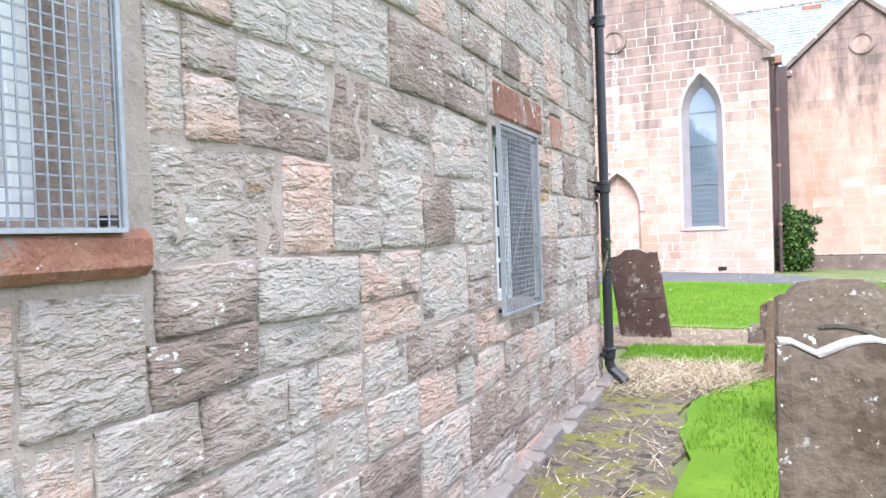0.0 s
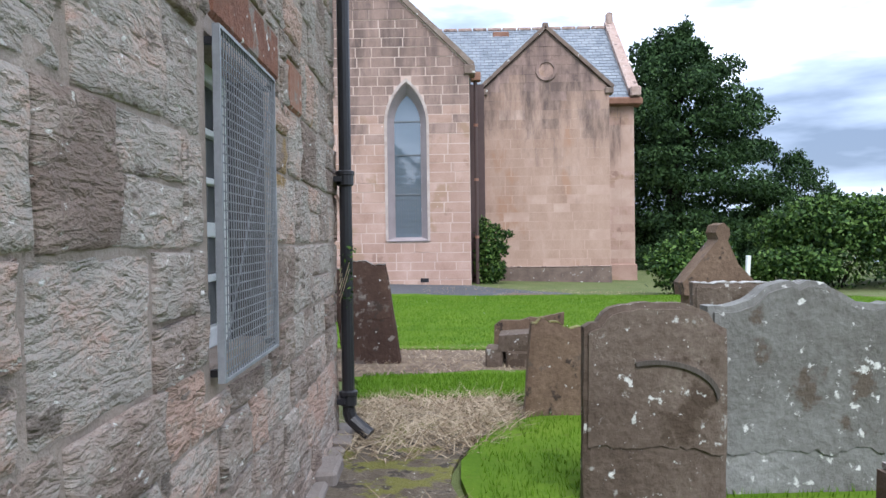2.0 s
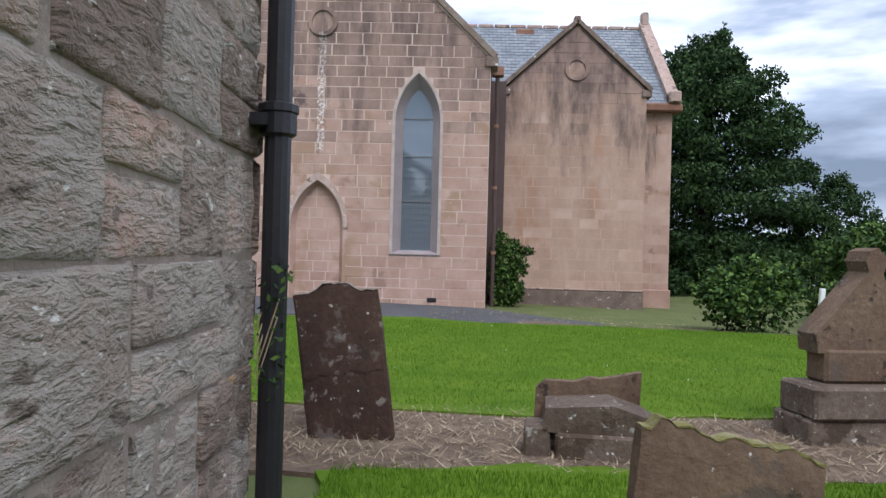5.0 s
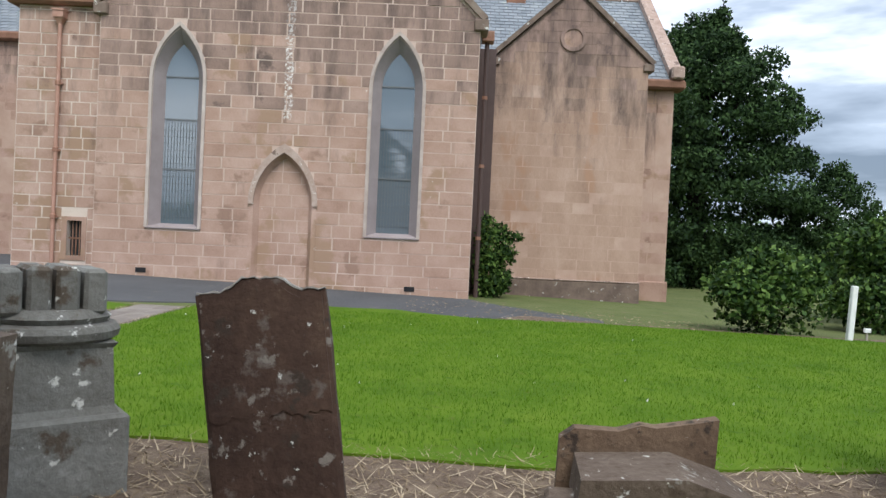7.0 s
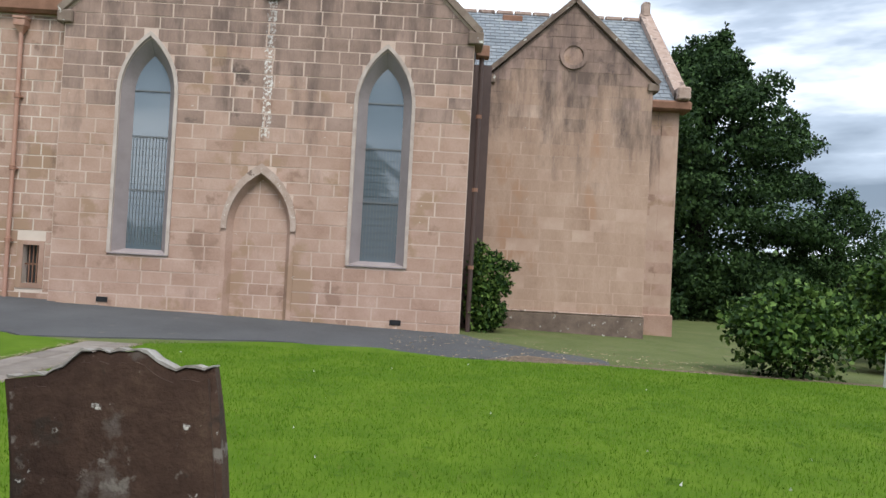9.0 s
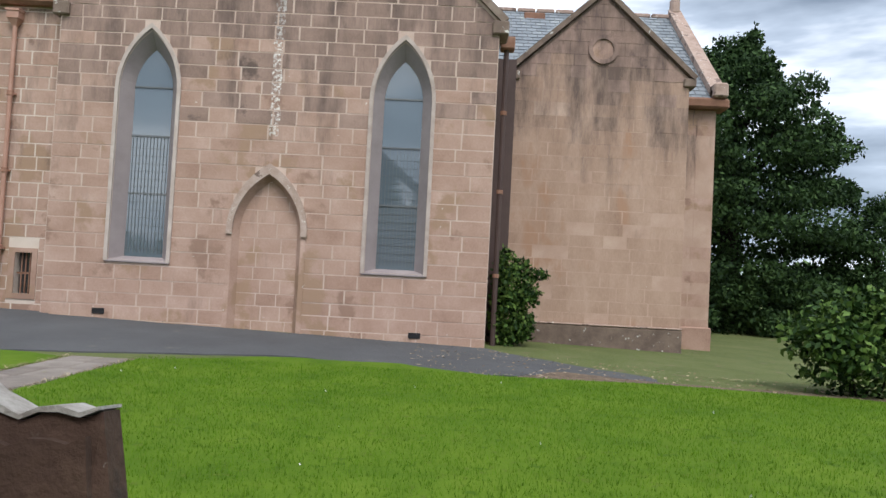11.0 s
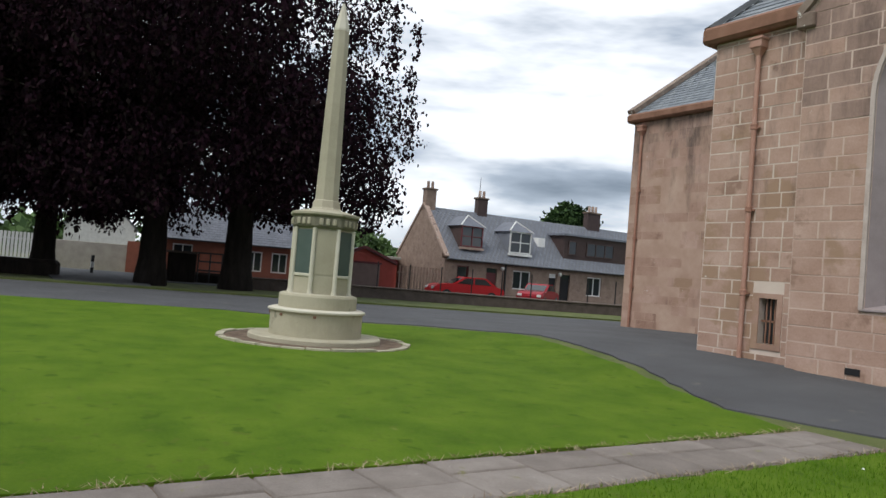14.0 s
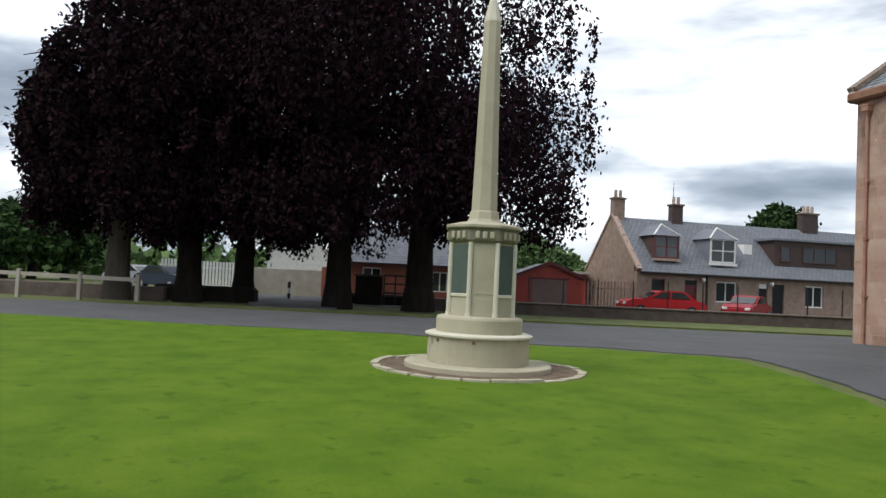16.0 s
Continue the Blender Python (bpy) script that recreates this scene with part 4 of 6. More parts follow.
part("window_surround", bm, M["ashlar"], sw)
part("pane", boxed(-10.36, -9.98, BY + 0.2, BY + 0.22, 0.62, 1.52), M["glass"], sw)
for x in (-10.26, -10.17, -10.08):
    part("bar", boxed(x - 0.012, x + 0.012, BY + 0.1, BY + 0.124, 0.62, 1.52), M["cornice"], sw)
part("bar", boxed(-10.36, -9.98, BY + 0.1, BY + 0.12, 1.05, 1.09), M["cornice"], sw)
whole("block_cornice", boxed(BX0 - 0.28, BX1, BY - 0.22, BY + 0.5, 6.98, 7.36, 0.07), M["cornice"], "brown moulded stone cornice with gutter", "cornice", "structure")
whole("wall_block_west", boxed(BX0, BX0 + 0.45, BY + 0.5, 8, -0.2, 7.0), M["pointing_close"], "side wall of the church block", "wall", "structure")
slated("roof_block", [(BX0 - 0.2, BY - 0.1, 7.25), (BX1, BY - 0.1, 7.25), (BX1, 4.6, 10.9), (BX0 + 1.6, 4.6, 10.9)], 0.08, M["slate"], "grey slate roof over the church block", 22)
bm = bmesh.new()
bar(bm, (BX0 - 0.2, BY - 0.1, 7.35), (BX0 + 1.6, 4.6, 11.0), 0.22, 0.12)
whole("block_hip", bm, M["lead"], "lead-grey hip of the block's roof", "ridge", "structure")


def pipe_thing(name, x, y, z0, z1, r, mat, label, collars, hopper=True):
    p = thing(name, label, "downpipe")
    bm = bmesh.new()
    rod(bm, (x, y, z0), (x, y, z1), r, n=12)
    part("pipe", bm, mat, p)
    for z in collars:
        bm = bmesh.new()
        ring_stack(bm, [(r * 1.05, z - 0.05), (r * 1.35, z - 0.04), (r * 1.35, z + 0.03), (r * 1.5, z + 0.035), (r * 1.5, z + 0.06), (r * 1.05, z + 0.07)], 14)
        bmesh.ops.translate(bm, vec=(x, y, 0), verts=bm.verts[:])
        part("collar", bm, mat, p)
        part("bracket", boxed(x - r * 2, x + r * 2, y + r * 0.4, y + r + 0.03, z - 0.02, z + 0.02), mat, p)
    if hopper:
        bm = bmesh.new()
        ring_stack(bm, [(r * 1.1, z1 - 0.02), (0.16, z1 + 0.14), (0.19, z1 + 0.15), (0.19, z1 + 0.3), (0.22, z1 + 0.31), (0.22, z1 + 0.36)], 4, math.pi / 4)
        bmesh.ops.translate(bm, vec=(x, y, 0), verts=bm.verts[:])
        part("hopper", bm, mat, p)
    return p


pipe_thing("downpipe", -10.68, BY - 0.1, 0.2, 6.5, 0.05, M["pink_pipe"], "pink painted downpipe with a box hopper", (1.6, 3.3, 5.0))
WX, WY = -21.0, 7.8
wing = whole("wall_wing", boxed(WX, -11.3, WY, WY + 0.5, -0.2, 7.85), M["pointing_close"], "pink sandstone wall of the far church wing", "wall", "structure")
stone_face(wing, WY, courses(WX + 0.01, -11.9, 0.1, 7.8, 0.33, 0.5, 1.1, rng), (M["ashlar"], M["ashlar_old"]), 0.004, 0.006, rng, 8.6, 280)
whole("wing_cornice", boxed(WX - 0.25, -11.5, WY - 0.25, WY + 0.5, 7.82, 8.15, 0.07), M["cornice"], "brown moulded stone cornice with gutter", "cornice", "structure")
slated("roof_wing", [(WX - 0.1, WY - 0.1, 8.15), (-11.5, WY - 0.1, 8.15), (-11.5, 14, 12.5), (WX - 0.1, 14, 12.5)], 0.1, M["slate"], "grey slate roof of the church wing", 24)
bm = bmesh.new()
bar(bm, (WX - 0.1, WY - 0.15, 8.25), (WX - 0.1, 14, 12.65), 0.35, 0.16)
whole("wing_skew", bm, M["coping"], "dark skew coping at the roof's edge", "coping", "structure")
whole("wall_wing_west", boxed(WX, WX + 0.5, WY + 0.5, 20, -0.2, 7.85), M["pointing_close"], "sandstone end wall of the church wing", "wall", "structure")
pipe_thing("downpipe", WX + 0.45, WY - 0.09, 0.1, 7.3, 0.05, M["pink_pipe"], "pink painted downpipe on the far wing", (1.6, 3.4, 5.2))


# ---- the old session house ----
OM = pose(-1.335, -17.9, 0, 0, 0, 92.12)
W2, W1 = (-3.08, -2.36, 1.1, 2.22), (-7.05, -6.08, 1.62, 2.75)
W2_HOLE = (-3.08, -2.25, 1.1, 2.22)
oldwall = whole("wall_old_house", pierced([(-9.6, -0.3), (0.06, -0.3), (0.06, 4.6), (-9.6, 4.6)], [[(a, c), (b, c), (b, d), (a, d)] for a, b, c, d in (W2_HOLE, W1)], 0.0, 0.55), M["mortar"],
                "rough sandstone rubble wall of an old house", "wall", "structure", "", OM)
rng = random.Random(9)
rubble = [unit_block("stone", M["rubble"], 0.16, 8, 6, 40 + k) for k in range(7)]
SKIP = [(-3.16, -2.22, 1.0, 2.27), (-7.2, -5.86, 1.45, 2.8), (-3.06, -1.96, 2.27, 2.52), (-1.72, -1.33, 2.2, 2.48)]


def rubble_cells():
    z = 0.0
    while z < 4.55:
        h = rng.uniform(0.2, 0.38)
        h = min(h, 4.6 - z)
        x = -9.6
        while x < 0.05:
            w = rng.uniform(0.22, 0.68)
            if 0.05 - x - w < 0.15:
                w = 0.05 - x
            kind = rng.random()
            if kind < 0.22 and h > 0.26:
                k = h * rng.uniform(0.4, 0.6)
                yield x, x + w, z, z + k
                yield x, x + w, z + k, z + h
            elif kind < 0.36 and w > 0.45:
                k = w * rng.uniform(0.25, 0.4)
                yield x, x + k, z, z + h
                yield x + k, x + w, z, z + h
            else:
                yield x, x + w, z, z + h
            x += w
        z += h


def cut_back(cell):
    """The pieces of a cell left outside the openings and the dressed stones."""
    out = [cell]
    for sa, sb, sc, sd in SKIP:
        nxt = []
        for a, b, c, d in out:
            if b <= sa or a >= sb or d <= sc or c >= sd:
                nxt.append((a, b, c, d))
                continue
            nxt += [q for q in ((a, sa, c, d), (sb, b, c, d), (max(a, sa), min(b, sb), c, sc), (max(a, sa), min(b, sb), sd, d)) if q[1] - q[0] > 0.06 and q[3] - q[2] > 0.05]
        out = nxt
    return out


cells = sorted((q for cell in rubble_cells() for q in cut_back(cell)), key=lambda q: abs((q[2] + q[3]) / 2 - 1.4) + 0.3 * max(0, -6.2 - q[0]))
rest_v, rest_f = [], []
for i, (a, b, c, d) in enumerate(cells):
    me = rng.choice(rubble)
    deep = rng.uniform(0.042, 0.062)
    g = rng.uniform(0.0, 0.012)
    m = Matrix.Translation(((a + b) / 2, 0.039 - deep / 2, (c + d) / 2)) @ pose(0, 0, 0, 0, rng.uniform(-2.5, 2.5), 0) @ Matrix.Diagonal((b - a - g, deep, d - c - g, 1))
    if i < 300:
        o = new("stone", me)
        o.parent = oldwall
        o.matrix_basis = m
    else:
        j = len(rest_v)
        rest_v += [m @ v.co for v in me.vertices]
        rest_f += [[j + k for k in p.vertices] for p in me.polygons]
o = raw("rubble_stones", rest_v, rest_f, M["rubble_far"], oldwall)
o["kind"] = "stuff"
for a, b, c, d in SKIP[2:]:
    part("lintel" if b - a > 0.6 else "stone", boxed(a + 0.01, b - 0.01, -0.018, 0.1, c + 0.01, d - 0.01, 0.02), M["red_stone"], oldwall, "worn red sandstone lintel with flaking paint" if b - a > 0.6 else "")
part("sill", boxed(-7.2, -5.87, -0.045, 0.3, 1.48, 1.6, 0.025), M["red_stone"], oldwall, "orange-red sandstone window sill")
# Added boards: the shade of the jamb is put into their dark colours.
part("reveal_board", boxed(-2.358, -2.246, 0.12, 0.3, 1.1, 2.22), M["dark_room"], oldwall, "near-black board standing in for shade beside the sash")
part("reveal_board", boxed(-2.262, -2.246, -0.002, 0.12, 1.1, 2.22), M["bark_grey"], oldwall, "added dark lining with the reveal's shade in its colour")
foot = bmesh.new()
x = -9.5
while x < 0.0:
    w = rng.uniform(0.16, 0.4)
    box(foot, x, x + w - 0.015, -0.07 - rng.uniform(0.02, 0.07), 0.02, -0.05, rng.uniform(0.04, 0.1), 0.02, pose(0, 0, 0, rng.uniform(-4, 4), 0, 0))
    x += w
part("footing", foot, M["flag"], oldwall, "pale broken footing stones")
whole("wall_old_house_end", boxed(-0.5, 0.06, 0.55, 6.2, -0.3, 4.6), M["mortar"], "rubble end wall of the old house", "wall", "structure", "", OM)
whole("wall_old_house_back", boxed(-9.6, 0.06, 6.2, 6.7, -0.3, 4.6), M["mortar"], "rear wall of the old house", "wall", "structure", "", OM)
whole("wall_old_house_south", boxed(-9.6, -9.1, 0.55, 6.2, -0.3, 4.6), M["mortar"], "rubble end wall of the old house", "wall", "structure", "", OM)
ro = slated("roof_old_house_1", [(-9.8, -0.3, 4.5), (0.25, -0.3, 4.5), (0.25, 3.3, 7.4), (-9.8, 3.3, 7.4)], 0.1, M["slate"], "grey slate roof of the old house", 18)
ro.matrix_world = OM
ro = slated("roof_old_house_2", [(-9.8, 7.0, 4.5), (0.25, 7.0, 4.5), (0.25, 3.3, 7.4), (-9.8, 3.3, 7.4)], 0.1, M["slate"], "grey slate roof of the old house", 18)
ro.matrix_world = OM


def sash(name, q, rows, cols, label):
    """A white small-paned window set back in its opening."""
    a, b, c, d = q
    w = thing(name, label, "window", "", "structure", OM)
    bm = bmesh.new()
    for r in ((a, a + 0.07, c, d), (b - 0.07, b, c, d), (a + 0.07, b - 0.07, c, c + 0.08), (a + 0.07, b - 0.07, d - 0.07, d)):
        box(bm, r[0], r[1], 0.13, 0.2, r[2], r[3], 0.006)
    part("window_frame", bm, M["white"], w)
    for i in range(1, cols):
        x = a + 0.07 + (b - a - 0.14) * i / cols
        part("glazing_bar", boxed(x - 0.018, x + 0.018, 0.145, 0.185, c + 0.08, d - 0.07, 0.004), M["white"], w)
    for i in range(1, rows):
        z = c + 0.08 + (d - c - 0.15) * i / rows
        k = 0.03 if i == rows // 2 else 0.014
        part("glazing_bar", boxed(a + 0.07, b - 0.07, 0.142 - 0.004, 0.19, z - k, z + k, 0.004), M["white"], w)
    part("pane", boxed(a + 0.06, b - 0.06, 0.165, 0.17, c + 0.06, d - 0.06), M["glass"], w, "dark window glass")
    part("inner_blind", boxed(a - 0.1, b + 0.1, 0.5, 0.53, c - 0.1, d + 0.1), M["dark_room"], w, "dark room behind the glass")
    return w


def mesh_guard(q, pitch, label, tilt=0.0):
    """A wire-mesh window guard on an angle frame, standing proud of the wall."""
    a, b, c, d = q
    g = thing("window_guard", label, "window guard", "window guards", "", OM)
    bm = bmesh.new()
    for r in ((a, a + 0.012, c, d), (b - 0.012, b, c, d), (a + 0.012, b - 0.012, c, c + 0.012), (a + 0.012, b - 0.012, d - 0.012, d)):
        box(bm, r[0], r[1], -0.055, -0.03, r[2], r[3])
    part("frame", bm, M["galv"], g)
    bm = bmesh.new()
    x = a + pitch
    while x < b - 0.01:
        box(bm, x - 0.0022, x + 0.0022, -0.05, -0.0465, c + 0.012, d - 0.012)
        x += pitch
    z = c + pitch
    while z < d - 0.01:
        box(bm, a + 0.012, b - 0.012, -0.0465, -0.043, z - 0.0022, z + 0.0022)
        z += pitch
    part("wire_mesh", bm, M["galv"], g, "square galvanised wire mesh")
    bm = bmesh.new()
    rod(bm, (a + 0.03, -0.04, c + 0.05), (b - 0.03, -0.04, d - 0.1), 0.004, n=5)
    part("brace", bm, M["galv"], g)
    for x, z in ((a + 0.03, c + 0.03), (b - 0.03, c + 0.03), (a + 0.03, d - 0.05), (b - 0.03, d - 0.05)):
        part("bracket", boxed(x - 0.012, x + 0.012, -0.045, 0.01, z - 0.012, z + 0.012), M["black_iron"], g)


sash("window_4", W2, 5, 3, "white small-paned sash window with cracked paint")
sash("window_5", W1, 4, 3, "white small-paned sash window")
mesh_guard((-3.09, -2.24, 1.05, 2.24), 0.032, "galvanised wire mesh guard over a sash window")
mesh_guard((-7.12, -5.98, 1.59, 2.8), 0.032, "galvanised wire mesh guard over a sash window")
p = pipe_thing("downpipe", 0, 0, 0.2, 4.5, 0.047, M["black_iron"], "black painted cast-iron downpipe on a rubble wall", (0.32, 1.97, 3.6), False)
p.matrix_world = OM @ pose(-0.02, -0.1, 0)
bm = bmesh.new()
rod(bm, (0, 0, 0.24), (0, -0.02, 0.16), 0.05, 0.05, 10)
rod(bm, (0, -0.02, 0.17), (-0.05, -0.16, 0.06), 0.05, 0.052, 10)
part("shoe", bm, M["black_iron"], p)


def leaves(rng_np, blobs, count, size, hang=0.0, gap=0.0, shell=0.45, flat=1.0):
    """Leaf sprays, one four-sided blade each, spread through blobs of (x, y, z, rx, ry, rz)."""
    blobs = np.array(blobs)
    weight = blobs[:, 3] * blobs[:, 5]
    pick = rng_np.choice(len(blobs), count, p=weight / weight.sum())
    d = rng_np.normal(size=(count, 3))
    d /= np.linalg.norm(d, axis=1, keepdims=True)
    r = 1 - shell * rng_np.random((count, 1)) ** 1.6 + 0.1 * rng_np.normal(size=(count, 1))
    p = blobs[pick, :3] + d * r * blobs[pick, 3:]
    if gap:
        s = 2.6 / blobs[:, 3].mean()
        f = np.sin(p[:, 0] * s * 1.7 + 1.3 * np.sin(p[:, 2] * s * 2.1)) + np.sin(p[:, 1] * s * 1.9 + p[:, 2] * s) + np.sin(p[:, 2] * s * 3.1 + p[:, 0] * s)
        p = p[f > -2.2 + gap]
    k = len(p)
    u = rng_np.normal(size=(k, 3))
    u[:, 2] = u[:, 2] * flat - hang * (0.6 + rng_np.random(k))
    u /= np.linalg.norm(u, axis=1, keepdims=True)
    v = np.cross(u, rng_np.normal(size=(k, 3)))
    v /= np.linalg.norm(v, axis=1, keepdims=True)
    L = size * rng_np.uniform(0.6, 1.4, (k, 1))
    q = np.stack([p, p + u * L * 0.5 + v * L * 0.3, p + u * L, p + u * L * 0.45 - v * L * 0.3], 1)
    return q.reshape(-1, 3), np.arange(4 * k).reshape(-1, 4)


def leaf_part(name, seed, mat, parent, *args, **kw):
    v, f = leaves(np.random.default_rng(seed), *args, **kw)
    return raw(name, v.tolist(), f.tolist(), mat, parent)


# weed growing behind the pipe
weed = thing("wall_weed", "small yellow-green weed growing beside the downpipe", "weed", "", "", OM @ pose(-0.06, -0.05, 0))
bm = bmesh.new()
for k in range(5):
    rod(bm, (0.0, 0.0, 1.05 + 0.05 * k), (-0.03 + 0.02 * k, -0.08, 1.3 + 0.06 * k), 0.003, n=4)
part("stem", bm, M["straw"], weed)
leaf_part("foliage", 5, M["bush_leaf"], weed, [(-0.02, -0.05, 1.2, 0.05, 0.06, 0.17), (0.0, -0.07, 1.42, 0.06, 0.06, 0.1)], 80, 0.03)


# ---- gravestones ----
def stone_top(kind, w, h, n=22):
    """The head of a gravestone, from left to right, as (x, z)."""
    pts = []
    for i in range(n + 1):
        t = i / n
        x = -w / 2 + w * t
        s = 2 * t - 1
        if kind == "round":
            z = h - 0.14 * w * abs(s) ** 2.4 - (0.035 if abs(s) > 0.8 else 0)
        elif kind == "shoulder":
            z = h - (0.0 if abs(s) < 0.25 else 0.075 * min(1, ((abs(s) - 0.25) / 0.35)) ** 1.3) - 0.02 * s
        elif kind == "scroll":
            z = h - 0.02 + 0.05 * math.sin(abs(s) * 6.0 + 0.6) - 0.1 * abs(s) ** 3
        elif kind == "wave":
            z = h - 0.02 - 0.075 * math.exp(-((abs(s) - 0.72) / 0.17) ** 2) + 0.012 * math.cos(s * 9)
        elif kind == "broken":
            z = h - 0.11 * t ** 1.4 - (0.03 if t < 0.05 else 0) + 0.04 * noise.noise(Vector((t * 4, h * 9, w))) + 0.025 * noise.noise(Vector((t * 13, h * 5, w)))
        else:
            z = h
        pts.append((x, z))
    return pts


def headstone(kind, w, h, d, mat, label, m, seed, cap=None, moulding=False, skin=0.0):
    """An old upright slab with a shaped head, worn edges and flaked faces."""
    g = random.Random(seed)
    top = stone_top(kind, w, h)
    top = [(x, z + g.uniform(-0.008, 0.008)) for x, z in top]
    st = thing("gravestone", label, "gravestone", "gravestones", "", m)
    bm = bmesh.new()
    rows, cols = 9, len(top)
    face = {}
    for side, y in ((0, -d / 2), (1, d / 2)):
        for k in range(rows + 1):
            for i, (x, z) in enumerate(top):
                t = k / rows
                edge = i in (0, cols - 1) or k == rows
                rough = 0.008 * noise.noise(Vector((x * 5 + seed, side * 7, z * t * 5))) + 0.004 * noise.noise(Vector((x * 17 + seed, side, z * t * 17)))
                yy = y + rough + (0.014 if edge else 0.0) * (1 if side == 0 else -1)
                side_in = g.uniform(-0.006, 0.004) if i in (0, cols - 1) else 0
                face[side, k, i] = bm.verts.new((x + side_in, yy, -0.15 + t * (z + 0.15)))
    for k in range(rows):
        for i in range(cols - 1):
            for s in (0, 1):
                bm.faces.new((face[s, k, i], face[s, k, i + 1], face[s, k + 1, i + 1], face[s, k + 1, i]))
        for i in (0, cols - 1):
            bm.faces.new((face[0, k, i], face[1, k, i], face[1, k + 1, i], face[0, k + 1, i]))
    for i in range(cols - 1):
        bm.faces.new((face[0, rows, i], face[0, rows, i + 1], face[1, rows, i + 1], face[1, rows, i]))
    part("slab", bm, mat, st)
    if skin:
        # the dressed face, weathered away towards the foot
        bm = bmesh.new()
        up = [(x * 0.94, z - 0.035) for x, z in top]
        lo = [(x * 0.94 + g.uniform(-0.006, 0.006), h * skin + 0.05 * noise.noise(Vector((x * 7 + seed, 3, 1))) + g.uniform(-0.02, 0.02)) for x, z in top]
        strip(bm, up, lo, -d / 2 - 0.007, -d / 2 + 0.012)
        part("dressed_face", bm, mat, st, "dressed face flaking away below")
    if cap:
        bm = bmesh.new()
        a = [(x * 0.985, z + 0.003) for x, z in top]
        b = [(x * 0.985, z + 0.01 + g.uniform(-0.005, 0.007)) for x, z in top]
        strip(bm, a, b, -d * 0.42, d * 0.42)
        part("flaked_top", bm, cap, st, "pale flaking stone top")
    if moulding:
        bm = bmesh.new()
        n = 18
        o = [(w * 0.44 * math.cos(math.pi * i / n), h * 0.55 + 0.2 * math.sin(math.pi * i / n)) for i in range(n // 2 + 3)]
        i_ = [(x * 0.95, z - 0.025) for x, z in o]
        strip(bm, o, i_, -d / 2 - 0.02, -d / 2 + 0.01)
        part("arched_moulding", bm, M["bark_grey"], st, "raised curved moulding")
    return st


headstone("wave", 1.0, 1.15, 0.15, M["grave"], "thick dark gravestone with a pale wavy top", pose(0.84, -22.1, 0, 1, 0, 4), 1, M["grave_cap"])
headstone("round", 0.8, 1.15, 0.11, M["grave"], "round-headed gravestone with white lichen spots", pose(0.68, -19.28, 0, -1, 1, 2), 2, None, True, 0.3)
headstone("scroll", 1.06, 1.22, 0.14, M["grave_grey"], "broad grey gravestone with a scrolled head", pose(1.56, -19.08, 0, 0, 0, 3), 3, None, False, 0.22)
headstone("broken", 0.82, 0.8, 0.13, M["grave_brown"], "low brown gravestone with a broken mossy top", pose(0.55, -17.22, 0, -2, 5, 3), 4, M["moss_cap"])
headstone("shoulder", 0.7, 1.27, 0.1, M["grave_red"], "leaning red-brown gravestone with a shouldered head", pose(-1.445, -14.56, 0, -7, -9, 2), 5, M["grave_cap"], False, 0.42)
headstone("flat", 0.95, 1.08, 0.15, M["grave"], "dark square-topped gravestone with a white lichened top", pose(2.2, -16.7, 0, 0, 0, -4), 6, M["grave_cap"], False, 0.35)
headstone("flat", 0.95, 1.02, 0.16, M["grave_grey"], "square-topped weathered grey gravestone", pose(3.75, -17.4, 0, 0, 0, 2), 7, None, False, 0.4)
headstone("broken", 0.9, 1.15, 0.2, M["grave"], "dark pitted gravestone with rough edges", pose(-3.02, -15.25, 0, 0, 2, 0), 8, None, False, 0.3)

# the low broken tomb in the soil bed
tomb = thing("tomb", "collapsed low tomb of lichened stone slabs", "tomb", "", "", pose(0.42, -14.75, 0, 0, 0, -6))
bm = bmesh.new()
prism(bm, [(-0.44, -0.1), (0.4, -0.1), (0.43, 0.6), (0.3, 0.57), (0.1, 0.53), (0.02, 0.54), (-0.1, 0.5), (-0.34, 0.5), (-0.42, 0.44)], 0.32, 0.42)
part("back_slab", bm, M["grave_brown"], tomb)
part("end_block", boxed(-0.5, -0.3, -0.2, 0.12, -0.05, 0.24, 0.02), M["grave"], tomb)
part("side_slab", boxed(-0.26, 0.52, -0.24, -0.12, -0.05, 0.2, 0.02), M["grave"], tomb)
bm = bmesh.new()
prism(bm, [(-0.36, 0.2), (0.66, 0.18), (0.42, 0.34), (0.16, 0.42), (-0.34, 0.38)], -0.2, 0.28)
part("lid_slab", bm, M["grave"], tomb, "tilted lichened lid")

# the gabled stone on its blocks
gs = thing("gabled_tombstone", "leaning triangular gabled tombstone on stone blocks", "tombstone", "", "", pose(2.78, -13.95, 0, 0, 0, 8))
part("base_block", boxed(-0.52, 0.5, -0.3, 0.26, -0.05, 0.22, 0.02), M["grave"], gs)
part("middle_block", boxed(-0.5, 0.28, -0.34, 0.2, 0.22, 0.5, 0.025), M["grave"], gs)
part("neck", boxed(-0.3, 0.42, -0.16, 0.14, 0.5, 0.8, 0.03), M["grave_brown"], gs)
bm = bmesh.new()
prism(bm, [(-0.36, 0.76), (0.56, 0.8), (0.58, 0.92), (0.36, 1.14), (0.22, 1.44), (0.25, 1.52), (0.24, 1.6), (0.17, 1.67), (0.09, 1.64), (0.06, 1.55), (0.09, 1.46), (-0.38, 0.92)], -0.14, 0.14)
part("gable_stone", bm, M["grave_brown"], gs, "triangular stone with a small knob")

